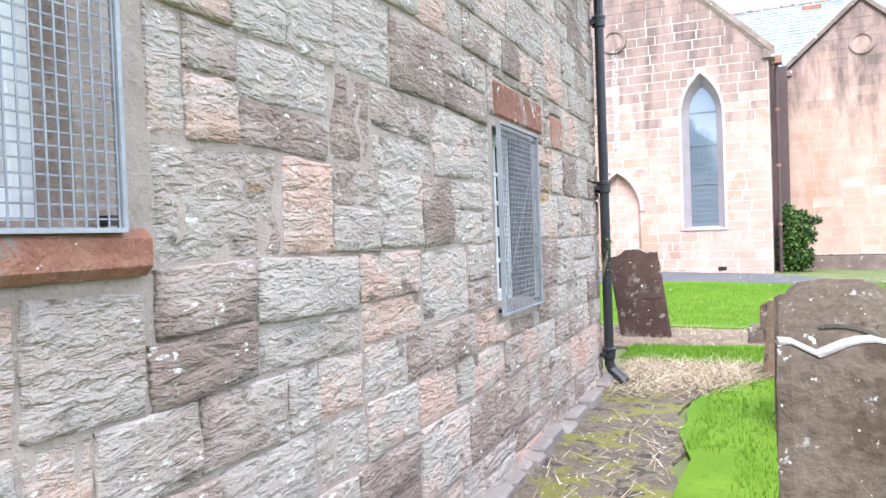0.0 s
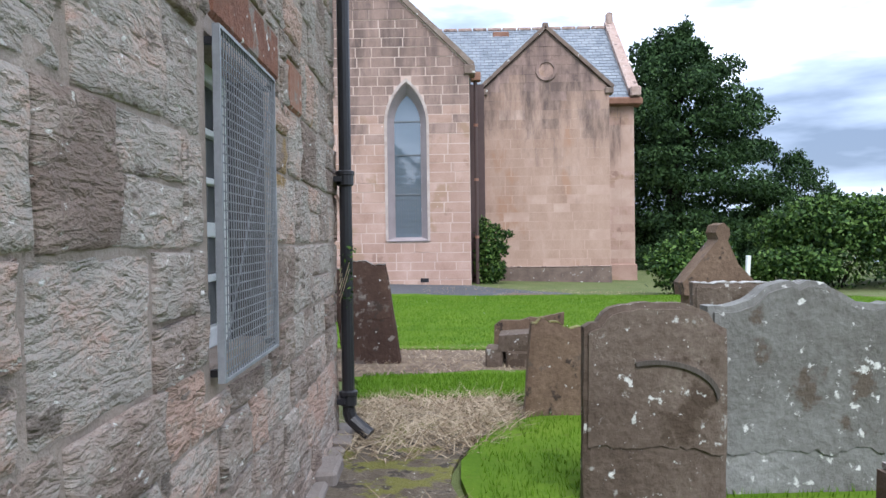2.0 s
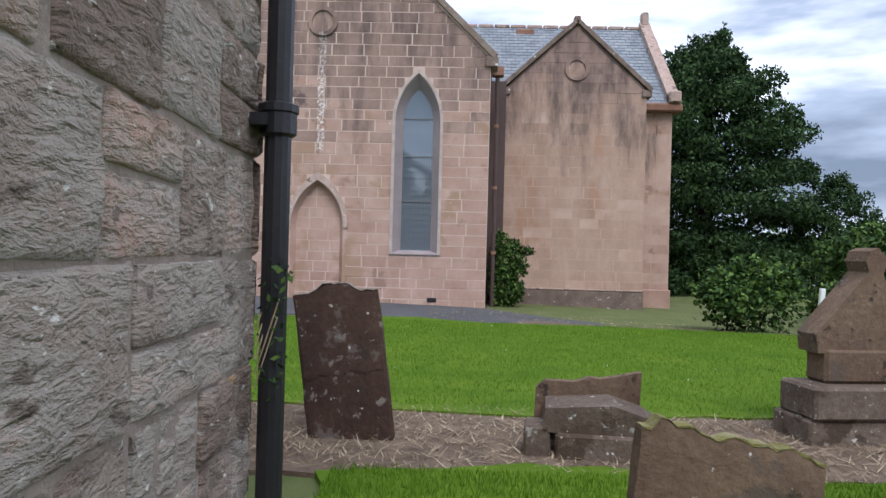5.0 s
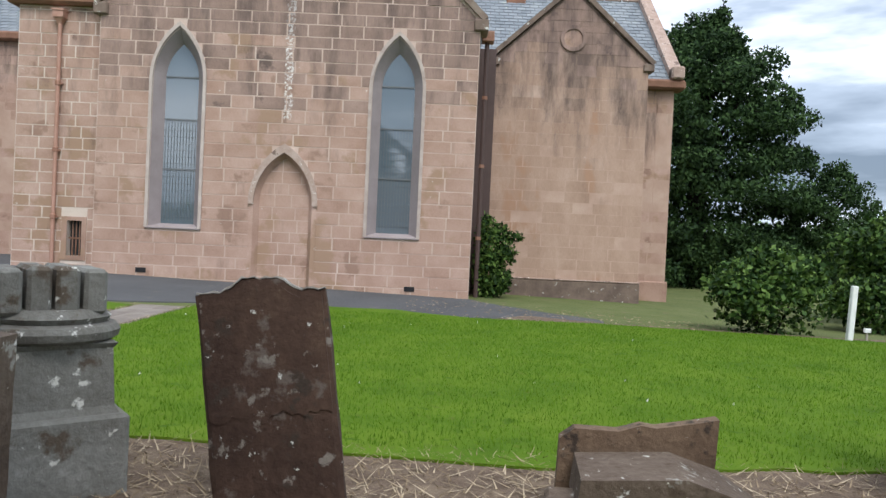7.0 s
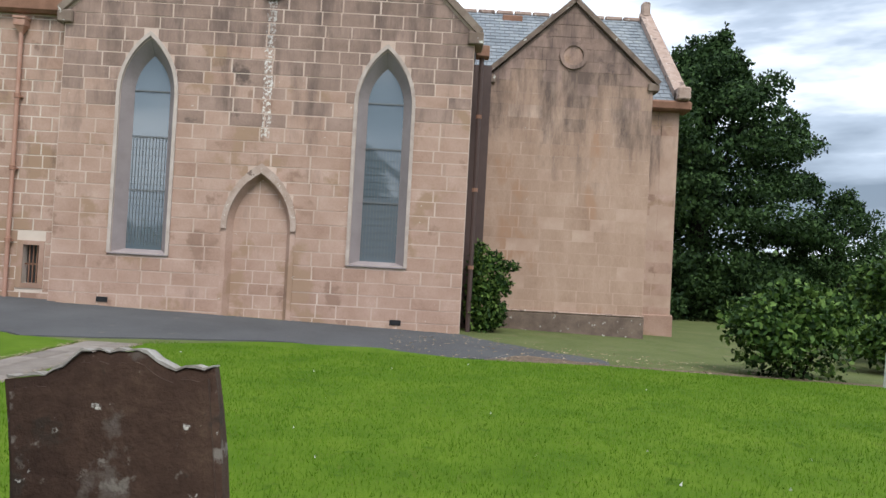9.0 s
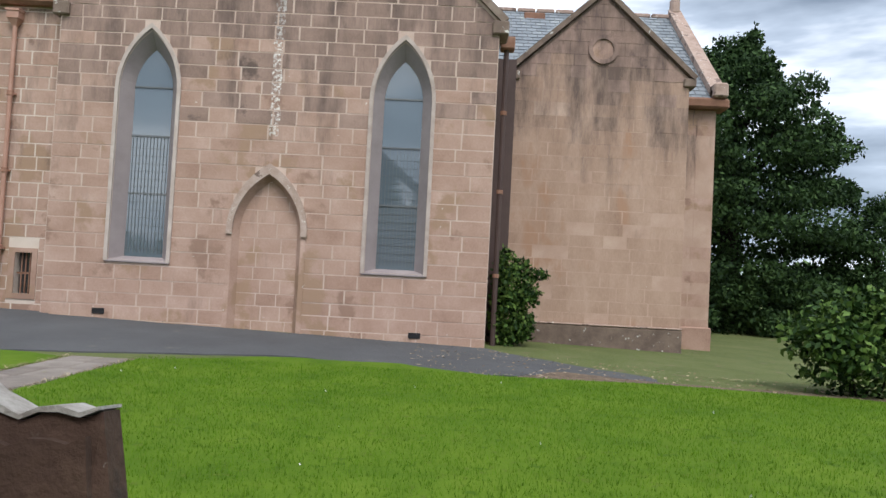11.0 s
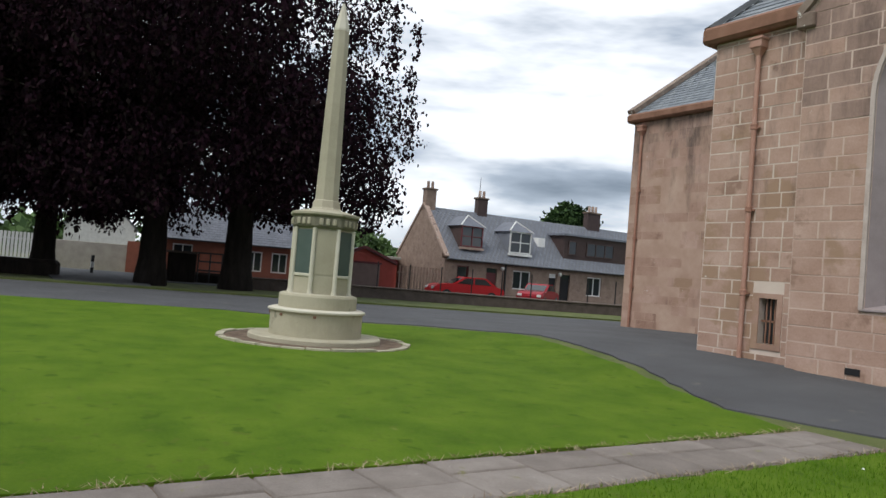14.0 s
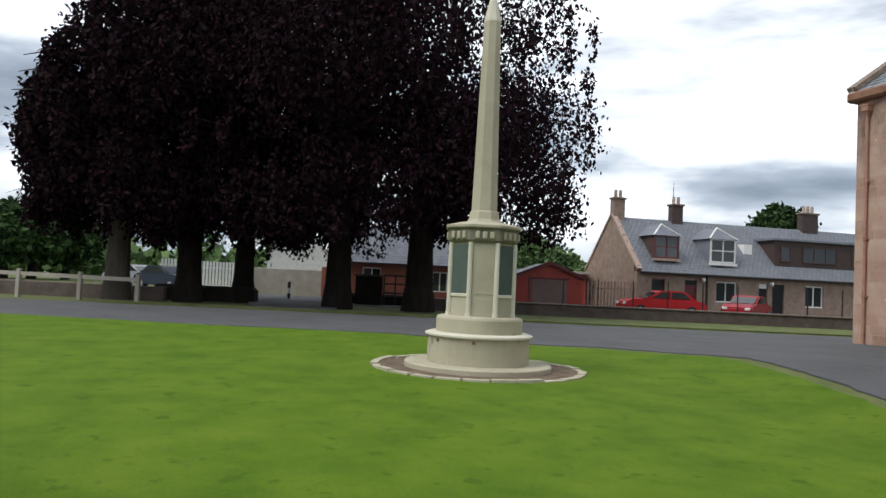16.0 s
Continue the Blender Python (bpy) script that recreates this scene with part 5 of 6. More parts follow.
# the pedestal with an open stone book
pe = thing("pedestal_tomb", "grey stone pedestal carrying a carved open book", "pedestal", "", "", pose(-2.86, -14.3, 0, 0, 0, 38))
part("plinth", boxed(-0.36, 0.36, -0.36, 0.36, -0.05, 0.46, 0.02), M["grave_grey"], pe)
bm = bmesh.new()
ring_stack(bm, [(0.44, 0.46), (0.41, 0.5), (0.39, 0.82), (0.42, 0.85)], 4, math.pi / 4)
part("shaft", bm, M["grave_grey"], pe)
bm = bmesh.new()
ring_stack(bm, [(0.33, 0.85), (0.36, 0.87), (0.37, 0.91), (0.35, 0.94), (0.3, 0.955), (0.32, 0.985), (0.27, 1.03)], 20)
part("moulding", bm, M["grave_grey"], pe)
for k in range(4):
    part("leaf_block", boxed(-0.29 + 0.14 * k, -0.17 + 0.14 * k, -0.22, 0.22, 1.0, 1.27 - 0.012 * abs(k - 1.5), 0.02), M["grave_grey"], pe)

# ---- the war memorial ----
mem = thing("war_memorial", "octagonal buff stone war memorial with a tapering shaft", "memorial", "", "", pose(-14.5, -7.4, 0.03, 0, 0, 72.2 - 90) @ Matrix.Diagonal((0.93, 0.93, 0.925, 1)))
o8 = math.pi / 8
def ring_part(name, rings, n, mat, turn=0.0, label=""):
    bm = bmesh.new()
    ring_stack(bm, rings, n, turn)
    return part(name, bm, mat, mem, label)


ring_part("step", [(1.34, -0.08), (1.34, 0.09), (1.32, 0.11)], 40, M["memorial"])
ring_part("drum", [(0.93, 0.1), (0.93, 0.56), (0.96, 0.58), (0.96, 0.62), (0.9, 0.64)], 40, M["memorial"])
ring_part("drum_cap", [(0.945, 0.585), (0.985, 0.6), (0.985, 0.63), (0.9, 0.66)], 40, M["memorial_trim"])
ring_part("plinth", [(0.79, 0.64), (0.79, 0.9), (0.77, 0.94), (0.7, 0.96)], 40, M["memorial"])
ring_part("pier", [(0.62, 0.93), (0.6, 2.3)], 8, M["memorial"], o8)
ring_part("frieze", [(0.64, 2.28), (0.68, 2.32), (0.68, 2.5), (0.72, 2.53), (0.72, 2.57), (0.5, 2.64)], 8, M["memorial_dark"], o8, "carved stained frieze")
ring_part("cornice", [(0.7, 2.535), (0.735, 2.55), (0.735, 2.59), (0.4, 2.67)], 8, M["memorial"], o8)
ring_part("shaft_base", [(0.34, 2.62), (0.34, 2.68), (0.3, 2.72), (0.28, 2.86), (0.255, 2.88)], 8, M["memorial"], o8)
ring_part("shaft", [(0.25, 2.86), (0.165, 6.44)], 8, M["memorial"], o8, "tapering eight-sided shaft")
ring_part("shaft_tip", [(0.172, 6.42), (0.172, 6.46), (0.03, 7.02)], 8, M["memorial_trim"], o8)
for k in range(8):
    a = math.pi / 4 * k
    t = pose(0, 0, 0, 0, 0, 45 * k)
    bm = bmesh.new()
    v = box(bm, 0.545, 0.575, -0.19, 0.19, 1.36, 2.24)
    bmesh.ops.transform(bm, matrix=t, verts=bm.verts[:])
    part("plaque" if k % 2 else "panel", bm, M["bronze"] if k % 2 else M["memorial"], mem, "dark green bronze name plaque" if k % 2 else "")
    if k % 2:
        bm = bmesh.new()
        box(bm, 0.53, 0.59, -0.2, 0.2, 1.3, 1.36, 0.01)
        bmesh.ops.transform(bm, matrix=t, verts=bm.verts[:])
        part("panel_ledge", bm, M["memorial_trim"], mem)
    bm = bmesh.new()
    c = (0.62 * math.cos(a + o8), 0.62 * math.sin(a + o8))
    rod(bm, (*c, 0.98), (*c, 2.28), 0.045, 0.042, 10)
    part("colonnette", bm, M["memorial_trim"], mem)
    bm = bmesh.new()
    rod(bm, (*c, 0.93), (*c, 1.02), 0.065, 0.05, 10)
    part("colonnette_base", bm, M["memorial_trim"], mem)
    for s in (-0.13, 0.0, 0.13):
        bm = bmesh.new()
        box(bm, 0.625, 0.665, s - 0.04, s + 0.04, 2.34, 2.47, 0.015)
        bmesh.ops.transform(bm, matrix=t, verts=bm.verts[:])
        part("carved_flower", bm, M["memorial"], mem)
for k in range(5):
    a = math.pi / 4 * k + 3.0
    bm = bmesh.new()
    box(bm, -0.03, 0.03, -0.03, 0.03, 0.5, 0.55, 0.01)
    bmesh.ops.transform(bm, matrix=pose(0.93 * math.cos(a), 0.93 * math.sin(a), 0), verts=bm.verts[:])
    part("stud", bm, M["cornice"], mem)
kerb = thing("memorial_kerb", "sunken broken ring of kerb stones round the memorial", "kerb", "", "", pose(-14.5, -7.4, 0) @ Matrix.Diagonal((0.96, 0.96, 1, 1)))
g = random.Random(3)
for k in range(26):
    a0 = 2 * math.pi * k / 26
    bm = bmesh.new()
    n = 4
    o = [((1.86 + 0.05 * g.random()) * math.cos(a0 + 0.225 * i / n), (1.86 + 0.05 * g.random()) * math.sin(a0 + 0.225 * i / n)) for i in range(n + 1)]
    q = [(x * 0.93, y * 0.93) for x, y in reversed(o)]
    hgt = 0.05 + 0.03 * g.random()
    lo, hi = [bm.verts.new((*p, -0.05)) for p in o + q], [bm.verts.new((*p, hgt)) for p in o + q]
    bm.faces.new(hi)
    for i in range(len(lo)):
        bm.faces.new((lo[i], lo[(i + 1) % len(lo)], hi[(i + 1) % len(lo)], hi[i]))
    part("kerb_stone", bm, M["memorial"], kerb)
bm = bmesh.new()
ring_stack(bm, [(1.75, -0.05), (1.75, 0.042)], 40)
part("earth", bm, M["soil"], kerb, "bare brown earth")


# ---- trees and shrubs ----
def limbs(bm, base, tip, r, n, rng, spread, rise):
    rod(bm, base, tip, r, r * 0.55, 10)
    for k in range(n):
        t = 0.35 + 0.6 * k / n
        a = rng.uniform(0, 2 * math.pi)
        p = Vector(base).lerp(Vector(tip), t)
        q = p + Vector((math.cos(a) * spread, math.sin(a) * spread, rise * rng.uniform(0.5, 1.3)))
        rod(bm, p, q, r * 0.34, r * 0.12, 6)
        rod(bm, q, q + Vector((math.cos(a) * spread * 0.6, math.sin(a) * spread * 0.6, -0.2 * rise)), r * 0.12, r * 0.04, 5)


def tree(name, m, trunk_r, trunk_h, blobs, count, size, leaf, bark, label, seed, hang=0.0, gap=0.4, shell=0.45, spread=3.0, group="", flare=1.25):
    rng = random.Random(seed)
    t = thing(name, label, "tree", group, "", m)
    bm = bmesh.new()
    ring_stack(bm, [(trunk_r * flare, -0.1), (trunk_r * 1.2, 0.35), (trunk_r, 1.1), (trunk_r * 0.9, 2.6)], 14)
    limbs(bm, (0, 0, 2.4), (rng.uniform(-0.5, 0.5), rng.uniform(-0.5, 0.5), trunk_h), trunk_r * 0.9, 9, rng, spread, 2.2)
    part("trunk", bm, bark, t)
    leaf_part("crown", seed, leaf, t, blobs, count, size, hang=hang, gap=gap, shell=shell)
    return t


def beech_blobs(rng, r, z0, z1, n):
    out = [(0, 0, (z0 + z1) / 2, r * 0.8, r * 0.8, (z1 - z0) * 0.42)]
    for k in range(n):
        a, u = rng.uniform(0, 2 * math.pi), rng.uniform(0.1, 1.0)
        z = z0 + (z1 - z0) * u
        w = r * (0.66 + 0.3 * u if u < 0.62 else 0.85 * (1.42 - u) / 0.8)
        s = rng.uniform(0.28, 0.42) * r
        out.append((w * math.cos(a), w * math.sin(a), z, s, s, s * 0.95))
    for k in range(n):
        a = 2 * math.pi * k / n + rng.uniform(-0.2, 0.2)
        s = rng.uniform(0.16, 0.24) * r
        out.append((r * 0.78 * math.cos(a), r * 0.78 * math.sin(a), z0 + rng.uniform(-0.7, 1.2), s, s, rng.uniform(1.0, 2.1)))
    for k in range(90):
        # hanging sprays that break the outline
        a, u = rng.uniform(0, 2 * math.pi), rng.uniform(-0.12, 0.85)
        w = r * (0.88 + 0.3 * max(0, u) if u < 0.62 else 1.1 * (1.42 - u) / 0.8) * rng.uniform(0.92, 1.1)
        out.append((w * math.cos(a), w * math.sin(a), z0 + (z1 - z0) * u, rng.uniform(0.15, 0.4), rng.uniform(0.15, 0.4), rng.uniform(0.5, 1.2)))
    return out


rng = random.Random(31)
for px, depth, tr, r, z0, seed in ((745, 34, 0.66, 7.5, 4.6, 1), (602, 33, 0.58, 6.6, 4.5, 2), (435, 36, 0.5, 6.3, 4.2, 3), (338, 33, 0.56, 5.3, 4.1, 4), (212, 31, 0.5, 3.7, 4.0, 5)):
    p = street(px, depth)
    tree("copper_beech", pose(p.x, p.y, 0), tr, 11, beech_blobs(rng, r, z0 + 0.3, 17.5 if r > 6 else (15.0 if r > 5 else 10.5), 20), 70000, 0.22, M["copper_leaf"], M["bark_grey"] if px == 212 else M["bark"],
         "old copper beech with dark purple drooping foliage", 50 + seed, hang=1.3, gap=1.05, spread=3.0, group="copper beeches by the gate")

big = []
rng = random.Random(8)
for z, w in ((0.1, 4.6), (1.0, 4.6), (2.4, 4.9), (4.0, 5.2), (5.6, 5.1), (7.2, 4.6), (8.7, 4.0), (9.9, 3.1), (10.9, 2.1), (11.6, 1.2)):
    big.append((0, 0, z, w * 0.72, w * 0.72, 1.1))
    for k in range(13):
        a = 2 * math.pi * k / 13 + z * 2.1 + rng.uniform(-0.25, 0.25)
        u, q = rng.uniform(0.66, 0.92), rng.uniform(0.75, 1.25)
        big.append((w * u * math.cos(a), w * u * math.sin(a), z + rng.uniform(-0.6, 0.6), w * 0.23 * q, w * 0.23 * q, 0.5 * q))
for x, y, z in ((0.4, -0.5, 12.1), (-0.7, 0.2, 12.0), (1.5, 0.3, 11.4), (4.1, -0.6, 8.6), (5.4, 0.3, 5.9), (-1.6, -0.6, 11.2)):
    big.append((x, y, z, 0.42, 0.42, 0.62))
tree("tree", pose(11.5, 17.0, -0.2) @ Matrix.Diagonal((1, 1, 1.04, 1)), 0.5, 9, big, 120000, 0.19, M["dark_leaf"], M["bark"], "broad dense dark green tree beside the church", 71, hang=0.35, gap=0.35, shell=0.4, spread=2.2)
tree("tree", pose(17.3, 15.5, -0.2) @ Matrix.Diagonal((0.45, 0.45, 0.48, 1)), 0.4, 8, big, 26000, 0.3, M["dark_leaf"], M["bark"], "dark pointed evergreen behind the shrubs", 72, hang=0.2, gap=0.3, spread=1.2)


def shrub(m, blobs, count, size, label, seed, mat=None, gap=0.3):
    s = thing("shrub", label, "shrub", "", "", m)
    rng = random.Random(seed)
    bm = bmesh.new()
    for k in range(6):
        a = rng.uniform(0, 2 * math.pi)
        rod(bm, (0.1 * math.cos(a), 0.1 * math.sin(a), -0.1), (0.5 * math.cos(a), 0.5 * math.sin(a), 0.8), 0.03, 0.012, 5)
    part("stems", bm, M["bark"], s)
    leaf_part("foliage", seed, mat or M["bush_leaf"], s, blobs, count, size, gap=gap, shell=0.5)


def mound(rng, rx, ry, h, n, s=0.34):
    out = [(0, 0, h * 0.45, rx * 0.82, ry * 0.82, h * 0.5)]
    for k in range(n):
        a, u = rng.uniform(0, 2 * math.pi), rng.random() ** 0.7
        out.append((rx * 0.78 * math.cos(a) * u, ry * 0.78 * math.sin(a) * u, h * (0.32 + 0.5 * math.sqrt(max(0, 1 - u * u))), s * rx, s * ry, s * h * 0.75))
    return out


rng = random.Random(14)
shrub(pose(5.75, -4.1, -0.12), mound(rng, 1.3, 1.2, 1.62, 24), 15000, 0.11, "rounded glossy green rhododendron on the lawn", 81)
shrub(pose(11.7, 0.2, -0.15), mound(rng, 2.9, 2.4, 2.7, 30), 22000, 0.15, "large spreading green shrub behind the lawn", 82)
shrub(pose(15.2, 1.8, -0.15), mound(rng, 2.6, 2.2, 2.9, 26), 18000, 0.16, "broad green shrub behind the lawn", 83)
shrub(pose(9.4, -1.8, -0.15), mound(rng, 1.2, 1.1, 1.2, 16), 9000, 0.12, "low green shrub by the track", 84)
shrub(pose(0.55, 1.3, -0.1), [(0, 0, 0.7, 0.4, 0.5, 0.8), (0.05, 0.1, 1.4, 0.45, 0.4, 0.5), (-0.1, 0, 1.95, 0.26, 0.3, 0.35), (0.45, -0.1, 1.25, 0.3, 0.3, 0.3), (0.62, 0, 1.72, 0.26, 0.22, 0.13), (0.3, 0.1, 1.85, 0.2, 0.2, 0.22), (0.3, 0, 0.55, 0.35, 0.35, 0.4)], 5000, 0.11, "leafy bush in the recess beside the gable", 85)

# the white posts by the track
bm = bmesh.new()
box(bm, -0.05, 0.05, -0.05, 0.05, -0.2, 1.0, 0.012)
whole("post", bm, M["white"], "white painted wooden post by the track", "post", "", "", pose(6.6, -5.45, 0, 0, 3, 0))
pf = thing("marker", "small white marker on a short stick", "marker", "", "", pose(7.0, -5.3, 0))
part("stick", boxed(-0.015, 0.015, -0.015, 0.015, -0.1, 0.16), M["grey_wood"], pf)
part("head", boxed(-0.06, 0.06, -0.03, 0.03, 0.16, 0.24, 0.01), M["white"], pf)

# distant woods close the view all round
rng_np = np.random.default_rng(5)
ring = []
rr = random.Random(6)
for k in range(120):
    a = 2 * math.pi * k / 120
    d = rr.uniform(92, 120)
    ring.append((d * math.cos(a) - 5, d * math.sin(a) - 5, 1.6, 5.0, 5.0, rr.uniform(2.6, 4.6)))
v, f = leaves(rng_np, ring, 60000, 1.5, gap=0.1, shell=0.6)
tagged(raw("far_woods", v.tolist(), f.tolist(), M["far_leaf"]), "distant green belt of trees", "woods", "", "stuff")
p = street(1375, 70)
tree("tree", pose(p.x, p.y, 0), 0.35, 7, [(0, 0, 7.5, 2.6, 2.6, 1.9), (1.8, 0.5, 7.2, 1.9, 1.9, 1.5), (-1.7, 0.2, 7.0, 1.7, 1.7, 1.4), (0.3, 0, 9.0, 1.7, 1.7, 1.1)], 7000, 0.5, M["dark_leaf"], M["bark"], "leafy tree behind the cottages", 91, spread=1.5)
for k, (px, d, s) in enumerate(((880, 74, 1.0), (930, 76, 1.1), (985, 78, 0.9), (60, 62, 1.1), (10, 60, 1.0), (120, 66, 1.0))):
    p = street(px, d)
    tree("tree", pose(p.x, p.y, 0) @ Matrix.Diagonal((s, s, s, 1)), 0.3, 5, [(0, 0, 3.8, 3.0, 3.0, 2.2), (1.8, 0.5, 3.0, 1.9, 1.9, 1.7), (-1.7, 0.2, 3.3, 1.7, 1.7, 1.8)], 6000, 0.55, M["far_leaf"] if px > 500 else M["dark_leaf"], M["bark"], "green tree beyond the street", 95 + k, spread=1.5)
# trees behind the walker, mirrored in the church glass
for k, (x, y) in enumerate(((-9, -46), (-1, -50), (8, -45), (-18, -48), (16, -50))):
    tree("tree", pose(x, y, 0), 0.4, 8, [(0, 0, 7, 3.6, 3.6, 4.2), (1.8, 0.5, 5, 2.4, 2.4, 2.6), (-1.9, 0.2, 5.6, 2.3, 2.3, 2.6)], 9000, 0.5, M["dark_leaf"], M["bark"], "dark green tree at the churchyard's far side", 111 + k, spread=1.5)


# ---- the street ----
def house_window(parent, x0, x1, z0, z1, y, mat, split=1, cross=0):
    w = new("window")
    w.parent = parent
    bm = bmesh.new()
    for r in ((x0, x0 + 0.08, z0, z1), (x1 - 0.08, x1, z0, z1), (x0 + 0.08, x1 - 0.08, z0, z0 + 0.08), (x0 + 0.08, x1 - 0.08, z1 - 0.08, z1)):
        box(bm, r[0], r[1], y - 0.06, y + 0.04, r[2], r[3])
    for i in range(1, split):
        x = x0 + (x1 - x0) * i / split
        box(bm, x - 0.035, x + 0.035, y - 0.05, y + 0.03, z0 + 0.08, z1 - 0.08)
    for i in range(cross):
        z = z0 + (z1 - z0) * (i + 1) / (cross + 1)
        box(bm, x0 + 0.08, x1 - 0.08, y - 0.045, y + 0.025, z - 0.03, z + 0.03)
    part("window_frame", bm, mat, w)
    part("pane", boxed(x0 + 0.05, x1 - 0.05, y - 0.012, y + 0.01, z0 + 0.05, z1 - 0.05), M["glass"], w)


def slope(parent, name, corners, rows, mat):
    s = slated("slated_" + name, corners, 0.08, mat, "", rows)
    for key in ("label", "category", "kind"):
        if key in s:
            del s[key]
    s.name = name
    s.parent = parent
    return s


def chimney(parent, x, y, z0, z1, mat, pots=2, w=0.8, d=0.55):
    c = part("chimney", boxed(x - w / 2, x + w / 2, y - d / 2, y + d / 2, z0, z1, 0.02), mat, parent)
    part("chimney_cap", boxed(x - w / 2 - 0.08, x + w / 2 + 0.08, y - d / 2 - 0.08, y + d / 2 + 0.08, z1, z1 + 0.12, 0.02), M["coping"], c)
    for k in range(pots):
        bm = bmesh.new()
        px = x + (k - (pots - 1) / 2) * 0.34
        rod(bm, (px, y, z1 + 0.1), (px, y, z1 + 0.62), 0.12, 0.1, 10)
        part("chimney_pot", bm, M["hood"], c)
    return c


def peaked_dormer(parent, x0, x1, z0, z1, y0, y1, frame_mat, split):
    """A dormer with a pyramid front roof on a slated body."""
    dm = part("dormer", boxed(x0 + 0.04, x1 - 0.04, y0 + 0.02, y1, z0, z1), M["brown_board"] if frame_mat is M["maroon"] else M["slate_house"], parent)
    house_window(dm, x0, x1, z0 + 0.1, z1, y0, frame_mat, split, 1)
    cx = (x0 + x1) / 2
    bm = bmesh.new()
    e = [(x0 - 0.12, y0 - 0.12), (x1 + 0.12, y0 - 0.12), (x1 + 0.12, y1), (x0 - 0.12, y1)]
    b = [bm.verts.new((*p, z1)) for p in e]
    t = [bm.verts.new((cx, y0 + 0.7, z1 + 0.75)), bm.verts.new((cx, y1, z1 + 0.75))]
    for q in ((b[0], b[1], t[0]), (b[1], b[2], t[1], t[0]), (b[3], b[0], t[0], t[1]), (b[2], b[3], t[1]), tuple(b)):
        bm.faces.new(q)
    part("dormer_roof", bm, M["slate_house"], dm)
    bm = bmesh.new()
    for x in (x0 - 0.12, x1 + 0.12):
        bar(bm, (x, y0 - 0.12, z1 + 0.02), (cx, y0 + 0.7, z1 + 0.78), 0.08, 0.06)
    part("lead_hip", bm, M["white"], dm)
    part("apron", boxed(x0 - 0.1, x1 + 0.1, y0 - 0.12, y0 - 0.02, z0 - 0.08, z0 + 0.08), M["white"] if frame_mat is M["white"] else M["hood"], dm)


cot = thing("cottage_row", "row of stone cottages with slate roofs and dormers", "house", "", "", STREET @ pose(11.9, 44.5, 0, 0, 0, 14))
LEN, DEP, EV, RG = 34.0, 7.2, 2.6, 6.2
OPEN = [(1.0, 1.9, 1.0, 2.2), (3.3, 4.15, 0.1, 2.2), (5.5, 7.0, 0.9, 2.2), (8.6, 9.25, 0.1, 2.2), (9.7, 10.5, 0.1, 2.2), (12.1, 13.5, 0.8, 2.2), (16, 17.4, 0.8, 2.2), (18.6, 19.5, 0.1, 2.2), (21, 22.5, 0.8, 2.2), (25, 26.5, 0.8, 2.2)]
part("front_wall", pierced([(0, -0.2), (LEN, -0.2), (LEN, EV), (0, EV)], [[(a, c), (b, c), (b, d), (a, d)] for a, b, c, d in OPEN], 0, 0.4), M["house_stone"], cot)
bm = bmesh.new()
for x in (0.0, LEN - 0.4):
    bm = bmesh.new()
    vs = [[bm.verts.new((x + k, y, z)) for y, z in ((0.4, -0.2), (DEP, -0.2), (DEP, EV), (DEP / 2, RG + 0.1), (0.4, EV + 0.4))] for k in (0, 0.4)]
    bm.faces.new(vs[0])
    bm.faces.new(vs[1])
    for i in range(5):
        bm.faces.new((vs[0][i], vs[0][(i + 1) % 5], vs[1][(i + 1) % 5], vs[1][i]))
    part("gable_wall", bm, M["house_stone"], cot)
bm = bmesh.new()
bar(bm, (0.1, -0.1, EV + 0.12), (0.1, DEP / 2, RG + 0.2), 0.34, 0.14)
bar(bm, (0.1, DEP + 0.1, EV + 0.12), (0.1, DEP / 2, RG + 0.2), 0.34, 0.14)
part("skew", bm, M["hood"], cot)
slope(cot, "roof", [(0.2, -0.25, EV), (LEN, -0.25, EV), (LEN, DEP / 2, RG), (0.2, DEP / 2, RG)], 22, M["slate_house"])
slope(cot, "roof", [(0.2, DEP + 0.25, EV), (LEN, DEP + 0.25, EV), (LEN, DEP / 2, RG), (0.2, DEP / 2, RG)], 22, M["slate_house"])
part("gutter", boxed(0, LEN, -0.36, -0.22, EV - 0.1, EV, 0.03), M["black_iron"], cot)
for a, b, c, d in OPEN:
    if c < 0.5:
        dr = part("door", boxed(a, b, 0.12, 0.18, c, d - 0.3), M["maroon"] if a < 5 else M["dark_room"], cot)
        part("door_frame", boxed(a, b, 0.1, 0.2, d - 0.3, d), M["white"] if 8 < a < 9.5 else M["glass"], dr)
    else:
        house_window(cot, a, b, c, d, 0.16, M["maroon"] if a < 2 else M["white"], 2 if b - a > 1 else 1, 0)
for x, z in ((4.5, 2.25), (9.45, 2.2)):
    bm = bmesh.new()
    bmesh.ops.create_icosphere(bm, subdivisions=2, radius=0.14, matrix=Matrix.Translation((x, -0.14, z)))
    part("wall_lamp", bm, M["white"], cot)
part("pipe", boxed(4.75, 4.85, -0.12, -0.02, 0, EV), M["black_iron"], cot)
chimney(cot, 0.4, DEP / 2, RG - 0.3, RG + 1.15, M["house_stone"])
chimney(cot, 4.7, DEP / 2, RG - 0.4, RG + 1.0, M["brown_board"])
chimney(cot, 15.2, DEP / 2, RG - 0.4, RG + 1.1, M["brown_board"], 3, 1.3)
chimney(cot, 26.0, DEP / 2, RG - 0.4, RG + 1.1, M["house_stone"], 3, 1.3)
bm = bmesh.new()
rod(bm, (4.5, DEP / 2, RG + 1), (4.5, DEP / 2, RG + 2.6), 0.03, 0.02, 6)
part("aerial", bm, M["galv"], cot)
